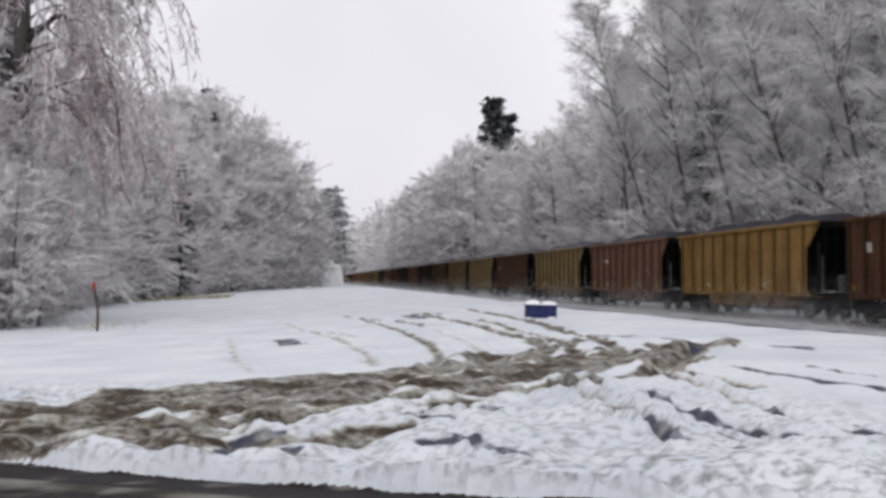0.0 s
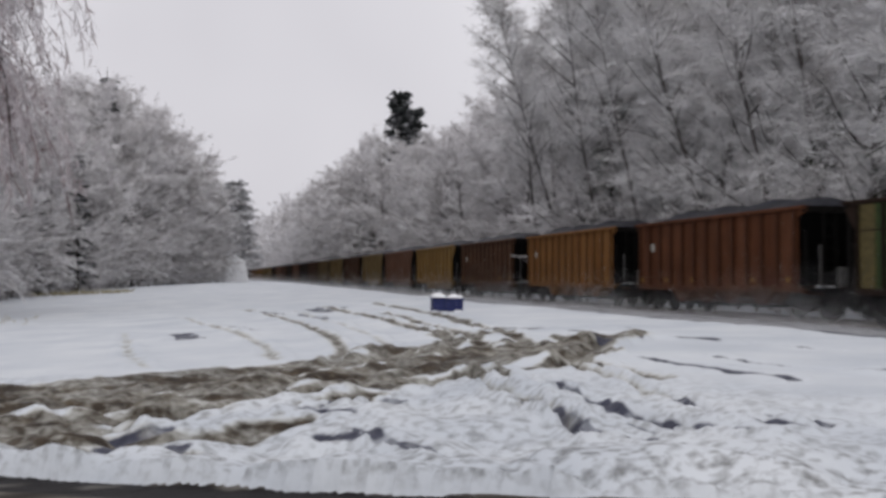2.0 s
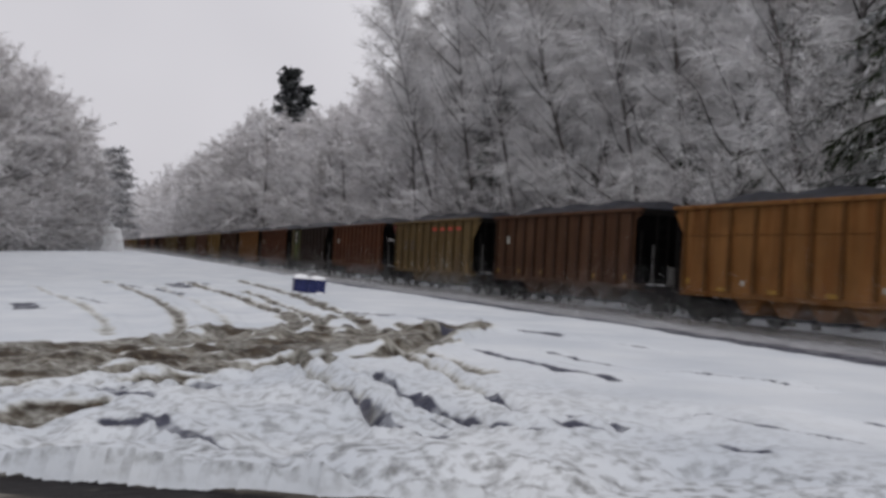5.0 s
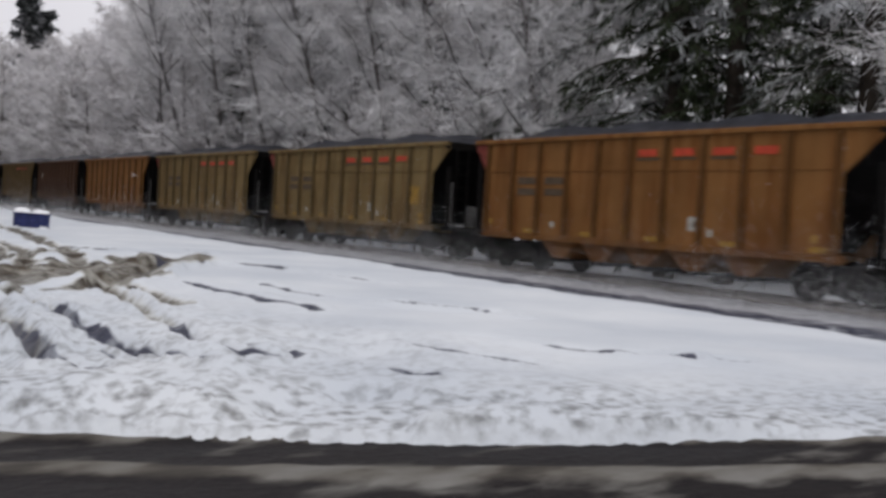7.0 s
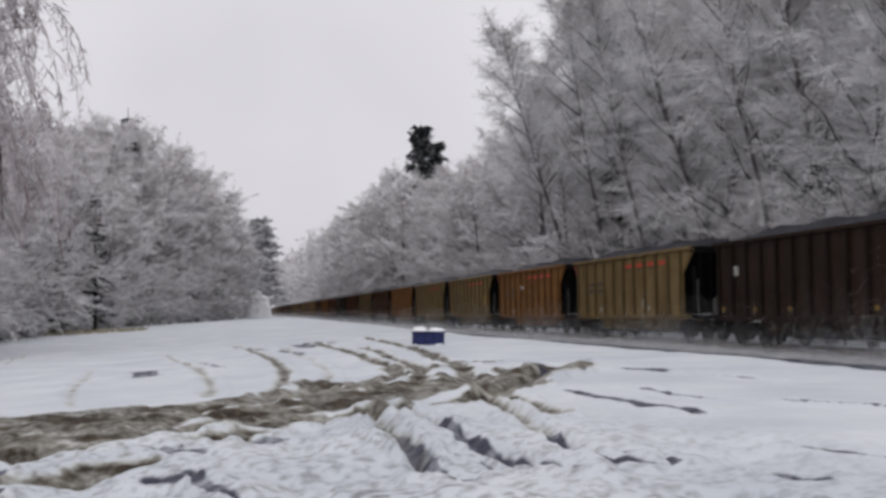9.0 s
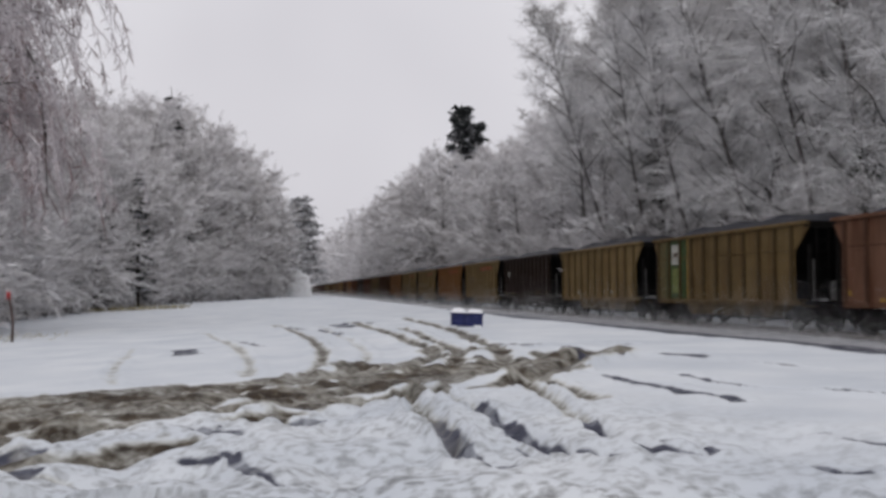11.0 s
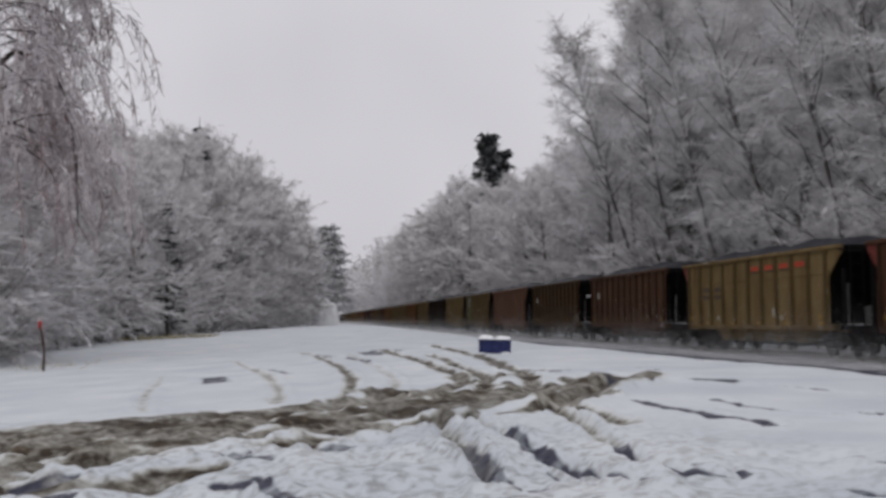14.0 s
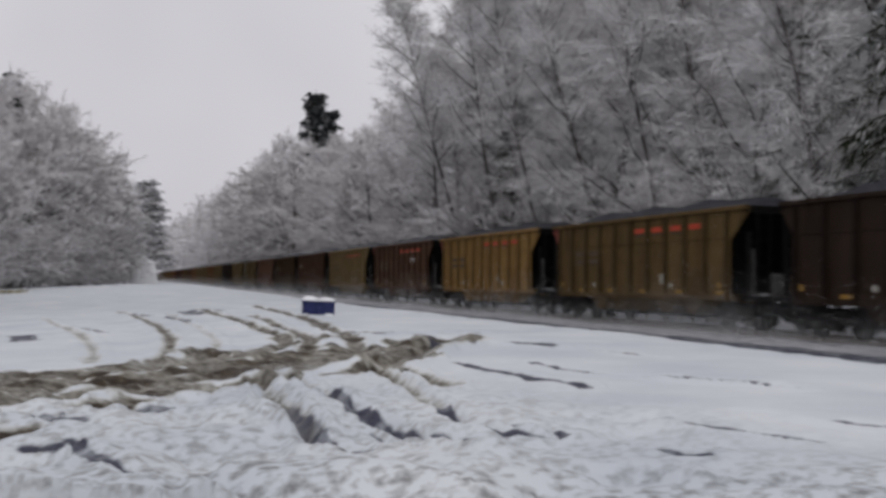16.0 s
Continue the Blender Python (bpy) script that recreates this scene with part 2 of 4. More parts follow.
# ---- geometry helpers ----
class Geo:
    def __init__(self):
        self.v, self.f, self.rime = [], [], None

    def add(self, verts, faces):
        k = len(self.v)
        self.v.extend(verts)
        self.f.extend(tuple(i + k for i in f) for f in faces)
        return self

    def box(self, x0, y0, z0, x1, y1, z1, b=0.0):
        """A box with its long edges chamfered by b at the top."""
        if b <= 0:
            p = [(x, y, z) for z in (z0, z1) for x, y in ((x0, y0), (x1, y0), (x1, y1), (x0, y1))]
            return self.add(p, [(3, 2, 1, 0), (4, 5, 6, 7), (0, 1, 5, 4), (1, 2, 6, 5), (2, 3, 7, 6), (3, 0, 4, 7)])
        p = [(x, y, z) for z in (z0, z1 - b) for x, y in ((x0, y0), (x1, y0), (x1, y1), (x0, y1))]
        p += [(x0 + b, y0 + b, z1), (x1 - b, y0 + b, z1), (x1 - b, y1 - b, z1), (x0 + b, y1 - b, z1)]
        return self.add(p, [(3, 2, 1, 0)] + [(i, (i + 1) % 4, 4 + (i + 1) % 4, 4 + i) for i in range(4)]
                        + [(4 + i, 4 + (i + 1) % 4, 8 + (i + 1) % 4, 8 + i) for i in range(4)] + [(8, 9, 10, 11)])

    def prism(self, outline, x0, x1):
        """A closed outline in (y, z), drawn from x0 to x1."""
        n = len(outline)
        p = [(x0, y, z) for y, z in outline] + [(x1, y, z) for y, z in outline]
        return self.add(p, [tuple(range(n))[::-1], tuple(range(n, 2 * n))] + [(i, (i + 1) % n, n + (i + 1) % n, n + i) for i in range(n)])

    def wheel(self, x, y, z, r, w, n=18):
        """A disc on an axle along x, with a flange and a dished face."""
        rings = [(x - w * 0.5, r * 0.35), (x - w * 0.5, r * 0.45), (x - w * 0.25, r * 0.6), (x - w * 0.25, r * 0.8), (x - w * 0.5, r * 0.86), (x - w * 0.5, r), (x + w * 0.35, r), (x + w * 0.4, r * 1.07), (x + w * 0.55, r * 1.05), (x + w * 0.55, r * 0.3)]
        p = [(a, y + b * math.cos(2 * math.pi * i / n), z + b * math.sin(2 * math.pi * i / n)) for a, b in rings for i in range(n)]
        m = len(rings)
        return self.add(p, [(j * n + i, j * n + (i + 1) % n, (j + 1) * n + (i + 1) % n, (j + 1) * n + i) for j in range(m - 1) for i in range(n)]
                        + [tuple(range(n))[::-1], tuple(range((m - 1) * n, m * n))])

    def tube(self, points, radii, n=5):
        pts = [Vector(p) for p in points]
        p, f = [], []
        for k, c in enumerate(pts):
            d = (pts[min(k + 1, len(pts) - 1)] - pts[max(k - 1, 0)]).normalized()
            u = d.orthogonal().normalized()
            v = d.cross(u)
            for i in range(n):
                a = 2 * math.pi * i / n
                p.append(tuple(c + (u * math.cos(a) + v * math.sin(a)) * radii[k]))
        for k in range(len(pts) - 1):
            f += [(k * n + i, k * n + (i + 1) % n, (k + 1) * n + (i + 1) % n, (k + 1) * n + i) for i in range(n)]
        f += [tuple(range(n))[::-1], tuple(range((len(pts) - 1) * n, len(pts) * n))]
        return self.add(p, f)

    def mesh(self, name, mat, smooth=False):
        me = bpy.data.meshes.new(name)
        me.from_pydata(self.v, [], self.f)
        if smooth:
            me.shade_smooth()
        if self.rime is not None:
            me.attributes.new("rime", "FLOAT", "POINT").data.foreach_set("value", np.clip(self.rime, 0, 1))
        me.materials.append(mat)
        return me


def part(name, geo, mat, parent, label="", smooth=False):
    ob = new(name, geo.mesh(name, mat, smooth) if isinstance(geo, Geo) else geo)
    ob.parent = parent
    return tagged(ob, label)


# ---- the lie of the land ----
CURVE, GRADE, SLOPE_X, SLOPE_Y = 0.000115, 0.00255, 0.04176, 0.00532
TRACK_X, RAIL_Z, EDGE_X = 21.21, 0.04, 11.0


def bend(y):
    near = np.clip(y, 0, 120)
    return CURVE * near * near + 2 * CURVE * 120 * np.maximum(y - 120, 0)


def track_x(y):
    """The track bends gently to the right, then runs straight."""
    return TRACK_X + float(bend(y))


def track_z(y):
    return RAIL_Z + GRADE * np.clip(y, -60, 420)


def road_edge(x):
    x = np.clip(x, -14, 14)
    return 7.53 - 0.68 * x + 0.022 * x * x


def plane_z(x, y):
    return SLOPE_X * np.clip(x, -16, 16) + SLOPE_Y * np.clip(y, -20, 130)


def arc(points, count=60):
    """A smooth line through a few points of the plan."""
    p = np.array(points, float)
    d = np.r_[0, np.cumsum(np.hypot(*np.diff(p, axis=0).T))]
    t = np.linspace(0, d[-1], count)
    q = np.stack([np.interp(t, d, p[:, 0]), np.interp(t, d, p[:, 1])], 1)
    for _ in range(6):
        q[1:-1] = (q[:-2] + 2 * q[1:-1] + q[2:]) / 4
    return q


RUTS, STREAKS = [], []


def rut(points, half, deep, dirt):
    """A wheel rut: points of the plan, half width, depth and mud."""
    RUTS.append((points, half, deep, dirt))


def streak(points, half, strength):
    """A thin bare streak in clean snow."""
    STREAKS.append((points, half, strength))


rut([(-14, 13.2), (-8, 12.9), (-4.07, 13.1), (-1.5, 14.4), (1.5, 16.5)], 0.34, 0.06, 1.3)
rut([(-14, 12.2), (-8, 11.9), (-3.9, 12.35), (-1.2, 13.5), (1.8, 15.6), (3.2, 17.2)], 0.34, 0.06, 1.3)
rut([(-14, 11.4), (-7, 11.0), (-3.6, 11.5), (-1, 12.5), (1.2, 13.8), (3.6, 15.4), (5.1, 16.4), (6.5, 17.3)], 0.29, 0.07, 1.3)
rut([(-14, 10.9), (-6, 10.4), (-3.4, 10.7), (-1.07, 11.3), (0.54, 12.4), (2.14, 13.5), (3.6, 14.6), (5.1, 15.7), (6.3, 16.9)], 0.24, 0.07, 1.1)
rut([(1.6, 15.9), (2.6, 17.0), (3.7, 18.2), (5.6, 20.7)], 0.2, 0.05, 0.8)
rut([(1.5, 12.5), (2.65, 12.8), (3.44, 13.1), (4.13, 13.7), (5.07, 14.9), (6.64, 17.9)], 0.17, 0.06, 1.0)
rut([(6.9, 43), (6.5, 30), (6.1, 25), (5.4, 19.3), (4.6, 15.7)], 0.14, 0.05, 0.64)
rut([(5.5, 33), (5.25, 25.7), (4.7, 19.8), (3.9, 16.2)], 0.14, 0.05, 0.62)
rut([(4.7, 40), (4.75, 27.7), (4.5, 21.6), (4.05, 18.2), (3.2, 16.2)], 0.14, 0.05, 0.62)
rut([(2.0, 41), (2.6, 30), (2.5, 23), (2.1, 18.5), (1.5, 16.2)], 0.13, 0.05, 0.54)
rut([(3.3, 38), (3.5, 28), (3.3, 22), (2.8, 18)], 0.11, 0.04, 0.42)
rut([(-0.5, 37), (0.6, 28), (1.0, 21.3), (0.9, 18)], 0.12, 0.04, 0.44)
rut([(-1.84, 28.4), (-1.46, 20.5), (-1.13, 17.8)], 0.12, 0.03, 0.4)
rut([(2.7, 13.0), (2.67, 11.9), (2.59, 10.2), (2.55, 9.0)], 0.085, 0.08, 0.5)
rut([(3.1, 13.2), (3.12, 12.1), (3.14, 10.8)], 0.085, 0.08, 0.54)
rut([(4.38, 14.2), (4.3, 13.0), (4.05, 11.4), (3.95, 10.2)], 0.085, 0.07, 0.48)
rut([(4.6, 14.4), (4.62, 13.0), (4.55, 12.0), (4.45, 11.3)], 0.11, 0.06, 0.56)
rut([(2.6, 11.6), (2.43, 9.9), (2.5, 9.0), (2.46, 7.9)], 0.07, 0.06, 0.3)
rut([(-2.6, 10.4), (-1.2, 10.3), (0.2, 10.9), (1.4, 11.8)], 0.12, 0.06, 0.62)
rut([(-14, 10.0), (-6, 9.75), (-3.4, 9.9), (-1.8, 10.4)], 0.28, 0.06, 1.2)
rut([(-3.2, 10.4), (-1.8, 9.75), (-0.5, 9.6), (0.3, 9.9)], 0.14, 0.05, 0.72)
rut([(-2.6, 10.0), (-1.5, 9.2), (-0.6, 8.7)], 0.13, 0.05, 0.62)
rut([(-3.0, 10.6), (-2.2, 9.6), (-1.4, 8.9)], 0.16, 0.05, 0.5)
streak([(2.6, 10.4), (2.55, 8.8), (2.56, 7.85), (2.64, 7.47)], 0.085, 0.86)
streak([(3.2, 11.3), (3.13, 9.7), (3.18, 8.3), (3.37, 7.4)], 0.09, 0.95)
streak([(3.95, 9.9), (3.7, 8.85), (3.76, 8.1), (3.84, 7.8), (3.98, 7.5)], 0.09, 0.95)
streak([(4.12, 8.45), (4.22, 7.8), (4.42, 7.2), (4.66, 6.56)], 0.085, 0.95)
streak([(5.4, 8.4), (5.38, 7.75), (5.6, 7.35), (5.9, 7.05)], 0.085, 0.85)
streak([(3.0, 8.8), (2.98, 7.6), (3.18, 7.1)], 0.05, 0.6)
streak([(0.7, 9.3), (0.8, 8.4), (1.05, 7.5), (1.4, 7.1)], 0.06, 0.74)
streak([(0.1, 8.6), (0.2, 7.95), (0.38, 7.75)], 0.08, 0.75)
streak([(0.45, 10.6), (0.74, 10.0)], 0.10, 0.8)
streak([(0.9, 10.3), (1.4, 10.9)], 0.07, 0.7)
streak([(0.68, 10.7), (1.03, 11.5)], 0.08, 0.75)
streak([(1.3, 11.45), (1.64, 11.65)], 0.10, 0.75)
streak([(0.4, 9.15), (0.66, 8.8)], 0.07, 0.7)
streak([(-1.16, 9.3), (-0.85, 9.05)], 0.17, 0.95)
streak([(-1.72, 9.73), (-1.27, 9.82), (-0.81, 9.9)], 0.07, 0.8)
streak([(5.57, 14.4), (5.67, 12.95), (5.73, 11.65), (5.9, 10.8)], 0.085, 1.05)
streak([(6.52, 13.9), (6.49, 12.1), (6.96, 11.2), (7.59, 10.7), (7.9, 9.9)], 0.075, 1)
streak([(7.2, 11.05), (7.6, 10.6)], 0.11, 1.1)
streak([(6.5, 7.75), (6.84, 7.2), (7.2, 6.85)], 0.085, 1)
streak([(7.05, 6.95), (7.3, 6.75)], 0.11, 1.1)
streak([(7.62, 6.6), (7.72, 6.52)], 0.09, 1.1)
streak([(6.2, 8.4), (6.5, 7.9)], 0.12, 0.55)
streak([(7.75, 17.9), (7.95, 17.0)], 0.28, 1.1)
streak([(7.5, 17.4), (7.7, 16.9)], 0.1, 0.8)
streak([(6.3, 22.9), (6.45, 21.8)], 0.26, 1.1)
streak([(6.4, 17.6), (6.6, 16.8)], 0.16, 1.1)
streak([(-0.5, 26.6), (-0.35, 24.4)], 0.26, 1.1)
streak([(4.0, 38.5), (4.3, 35.5)], 0.22, 0.9)
streak([(5.0, 41), (5.2, 38.0)], 0.22, 0.9)
streak([(2.4, 38), (2.7, 35)], 0.2, 0.8)
streak([(3.2, 34), (3.5, 31)], 0.2, 0.7)
streak([(0.8, 30), (1.3, 26.5)], 0.16, 0.7)
streak([(8.3, 16.2), (8.5, 15.0), (8.6, 14.0)], 0.07, 0.9)
streak([(6.9, 20.5), (7.1, 19.0)], 0.12, 0.85)
streak([(8.0, 22.5), (8.3, 20.5)], 0.1, 0.8)


def near_line(x, y, line):
    """The distance of many points from a line of the plan."""
    best = np.full(x.shape, 99.0)
    box = (x > line[:, 0].min() - 2) & (x < line[:, 0].max() + 2) & (y > line[:, 1].min() - 2) & (y < line[:, 1].max() + 2)
    px, py = x[box], y[box]
    d = np.full(px.shape, 99.0)
    for a, b in zip(line[:-1], line[1:]):
        w = b - a
        t = np.clip(((px - a[0]) * w[0] + (py - a[1]) * w[1]) / (w @ w + 1e-9), 0, 1)
        d = np.minimum(d, np.hypot(px - a[0] - t * w[0], py - a[1] - t * w[1]))
    best[box] = d
    return best


def lumps(x, y, size, seed):
    """Soft random hills of that size, from -1 to 1, out of a lattice of values."""
    r = np.random.RandomState(seed).rand(257, 257) * 2 - 1
    u, v = x / size + 1000, y / size + 1000
    i, j = np.floor(u).astype(int), np.floor(v).astype(int)
    a, b = u - i, v - j
    a, b = a * a * (3 - 2 * a), b * b * (3 - 2 * b)
    g = lambda p, q: r[p % 257, q % 257]
    return (g(i, j) * (1 - a) + g(i + 1, j) * a) * (1 - b) + (g(i, j + 1) * (1 - a) + g(i + 1, j + 1) * a) * b


def grid_mesh(name, xs, ys, height, mat):
    x, y = np.meshgrid(xs, ys)
    z, layers = height(x, y)
    nx, ny = len(xs), len(ys)
    me = bpy.data.meshes.new(name)
    i = np.arange(nx * ny).reshape(ny, nx)
    quads = np.stack([i[:-1, :-1], i[:-1, 1:], i[1:, 1:], i[1:, :-1]], -1).reshape(-1, 4)
    me.vertices.add(nx * ny)
    me.vertices.foreach_set("co", np.stack([x, y, z], -1).ravel())
    me.loops.add(quads.size)
    me.loops.foreach_set("vertex_index", quads.ravel())
    me.polygons.add(len(quads))
    me.polygons.foreach_set("loop_start", np.arange(0, quads.size, 4))
    me.update(calc_edges=True)
    for key, value in layers.items():
        me.attributes.new(key, "FLOAT", "POINT").data.foreach_set("value", np.clip(value, 0, 1.3).ravel())
    me.shade_smooth()
    me.materials.append(mat)
    return me


def ground_height(x, y):
    z = plane_z(x, y) - 0.10 * np.clip((x - 7) / 4, 0, 1)
    edge = EDGE_X + bend(y)
    rail = track_z(y)
    low = rail - 0.16
    beyond = np.clip((x - edge) / 0.5, 0, 1)
    inside = 1 - beyond
    to_road = (road_edge(x) - y) * 0.83
    field = inside * (to_road < 0)
    mud, bare, slush = np.zeros_like(x), np.zeros_like(x), np.zeros_like(x)
    rut = np.zeros_like(x)
    wob = 1 + 0.35 * lumps(x, y, 0.5, 3) + 0.25 * lumps(x, y, 0.17, 4)
    for pts, half, deep, dirt in RUTS:
        d = near_line(x, y, arc(pts)) * wob
        mud = np.maximum(mud, dirt * np.exp(-((d / (half * 1.9)) ** 2)))
        rut += -deep * np.exp(-((d / half) ** 2)) + deep * 0.75 * np.exp(-(((d - half * 2.0) / (half * 0.8)) ** 2))
    for pts, half, k in STREAKS:
        d = near_line(x, y, arc(pts, 14)) * wob
        bare = np.maximum(bare, k * np.exp(-((d / (half * 1.35)) ** 2)))
        rut += -0.05 * k * np.exp(-((d / half) ** 2)) + 0.03 * np.exp(-(((d - half * 2.2) / half) ** 2))
    near_mud = np.clip(mud * 1.5, 0, 1)
    churn = np.clip((8.5 - (y - road_edge(x))) / 4, 0, 1) * field * np.clip((6.5 - x) / 3, 0, 1)
    rough = 0.10 * churn * (1 - 0.7 * near_mud) + 0.05 * near_mud + 0.018
    wx, wy = x + 0.25 * lumps(x, y, 0.6, 31), y + 0.25 * lumps(x, y, 0.6, 32)
    soft = lumps(wx + 0.4 * wy, wy, 0.85, 7) * 0.8 + lumps(wx, wy + 0.3 * wx, 0.36, 8) * 0.45 + lumps(wx, wy, 0.13, 9) * 0.08
    relief = rut + rough * np.sqrt(np.clip(soft + 0.32, 0, 1.2)) * 1.3 + 0.05 * lumps(x, y, 5, 11)
    u, v = (0.83 * wx - 0.56 * wy) * 0.34, 0.56 * wx + 0.83 * wy
    vein = np.abs(lumps(u, v, 0.42, 33) + 0.35 * lumps(u, v, 0.17, 34))
    cleft = churn * np.exp(-((vein / 0.10) ** 2)) * np.clip(lumps(wx, wy, 1.1, 35) * 2.2 + 0.55, 0, 1)
    relief += 0.05 * churn * (np.clip(vein * 2.2, 0, 1) - 0.5)
    # clefts between lumps are darkened through the same mask as bare streaks
    bare = np.maximum(bare, 0.45 * cleft)
    bank = np.exp(-((to_road + 0.35) / 0.5) ** 2) * (to_road < 0.0)
    slush = np.maximum(np.exp(-((to_road + 0.3) / 1.1) ** 2), 0.7 * churn)
    relief += 0.05 * bank * (0.6 + 0.8 * soft)
    z = z + relief * inside * (to_road < 0.02)
    z = np.where(to_road > 0, z - 0.14 * np.clip(to_road / 0.15, 0, 1), z)
    z = z * inside + low * beyond + beyond * 0.04 * lumps(x, y, 0.7, 14)
    hill = np.clip((x - track_x(0) - bend(y) - 5) / 60, 0, 1)
    z = z + 6.0 * hill
    bare = bare * (to_road < 0)
    dark_band = beyond * np.exp(-(((x - edge) - 3.7) / 3.3) ** 6) * 1.25
    ballast = beyond * np.clip((x - edge - 6.5) / 0.5, 0, 1) * np.clip((track_x(0) + 4 + bend(y) - x) / 2, 0, 1)
    mud = mud * field
    return z, {"mud": mud, "bare": np.maximum(bare * field, dark_band), "slush": slush * field, "ballast": ballast * 0.8}


def span(*pieces):
    out = [np.arange(a, b, s) for a, b, s in pieces]
    return np.concatenate(out + [[pieces[-1][1]]])


ground = new("ground", grid_mesh(
    "ground",
    span((-1500, -160, 120), (-160, -40, 8), (-40, -14, 1.0), (-14, -5, 0.16), (-5, -2, 0.075), (-2, 7, 0.055), (7, 9, 0.075), (9, 11, 0.12), (11, 13, 0.25), (13, 30, 0.6), (30, 120, 6), (120, 1500, 120)),
    span((-1500, -60, 120), (-60, 0, 4), (0, 4, 0.4), (4, 6.5, 0.08), (6.5, 13, 0.055), (13, 20, 0.075), (20, 30, 0.15), (30, 50, 0.3), (50, 120, 1.5), (120, 420, 10), (420, 1500, 90)),
    ground_height, GROUND))
tagged(ground, "snow-covered field with muddy tyre ruts and thin bare streaks", "ground", kind="structure")


def road_height(s, d):
    """The road in its own run: s along it, d across it from its edge."""
    wob = d + 0.07 * lumps(s, d, 1.3, 21) + 0.04 * lumps(s, d, 0.4, 22)
    bands = np.zeros_like(d)
    for mid_d, half, k in ((0.68, 0.14, 0.68), (1.75, 0.36, 0.52), (2.9, 0.25, 0.7), (4.2, 0.4, 0.8), (5.6, 0.5, 0.7)):
        bands = np.maximum(bands, k * np.exp(-(((wob - mid_d) / half) ** 4)))
    bands = np.maximum(bands, 0.9 * np.exp(-((wob / 0.06) ** 2)))
    return bands * (0.035 + 0.015 * lumps(s, d, 0.2, 23)), {"slush": bands}


road_mesh = grid_mesh("road", span((-40, -12, 1.0), (-12, 14, 0.09), (14, 40, 1.0)), span((-0.04, 2.6, 0.04), (2.6, 7.0, 0.12)), road_height, ROAD)
for v in road_mesh.vertices:
    s, d, z = v.co
    x = s - d * 0.56
    y = float(road_edge(s)) - d * 0.83 if abs(s) < 14 else float(road_edge(s)) - d * 0.83 - 0.4 * (abs(s) - 14) * (1 if s > 0 else -1)
    v.co = (x, y, float(plane_z(x, y)) - 0.03 + z)
road_mesh.update()
tagged(new("road", road_mesh), "wet dark asphalt road with grey slush between wheel tracks", "road", kind="structure")

# ---- the railway ----
ys = [float(v) for v in span((-120, 60, 12), (60, 760, 20))]


def along(profile, name, mat, label):
    g = Geo()
    n = len(profile)
    for y in ys:
        g.v += [(track_x(y) + a, y, float(track_z(y)) + b) for a, b in profile]
    for k in range(len(ys) - 1):
        g.f += [(k * n + i, k * n + i + 1, (k + 1) * n + i + 1, (k + 1) * n + i) for i in range(n - 1)]
    return tagged(new(name, g.mesh(name, mat, True)), label, name.split("_")[0], kind="structure")


along([(-3.3, -0.30), (-2.3, -0.22), (-1.5, -0.15), (-0.7, -0.14), (0, -0.17), (0.7, -0.14), (1.5, -0.15), (2.3, -0.22), (3.3, -0.30)], "ballast", BALLAST, "grey ballast bed dusted with blown snow")
for side in (-0.75, 0.75):
    along([(side - 0.07, -0.16), (side - 0.02, -0.12), (side - 0.036, -0.03), (side - 0.03, 0), (side + 0.03, 0), (side + 0.036, -0.03), (side + 0.02, -0.12), (side + 0.07, -0.16)], "rail", RAIL, "worn steel rail on the ballast bed")


# ---- hopper cars ----
def blown_snow():
    """Thousands of fine flakes whirling low beside the wheels."""
    r = np.random.RandomState(5)
    n = 26000
    gust = 0.55 + 0.45 * np.sin(np.linspace(0, 2 * math.pi, 200) * 2 + 1.0) * np.sin(np.linspace(0, 2 * math.pi, 200) * 3)
    y = r.choice(np.linspace(-8.1, 8.1, 200), n, p=gust / gust.sum()) + r.normal(0, 0.12, n)
    high = np.interp(y, np.linspace(-8.1, 8.1, 200), gust)
    c = np.stack([-1.75 - np.abs(r.normal(0, 0.9, n)), y, -0.12 + r.exponential(0.38, n) * (0.5 + high)], 1)
    g = Geo()
    g.v = (c[:, None, :] + r.normal(0, 0.0075, (n, 3, 3))).reshape(-1, 3).tolist()
    g.f = [(3 * i, 3 * i + 1, 3 * i + 2) for i in range(n)]
    return g.mesh("blown_snow", SNOW)


BLOWN = blown_snow()


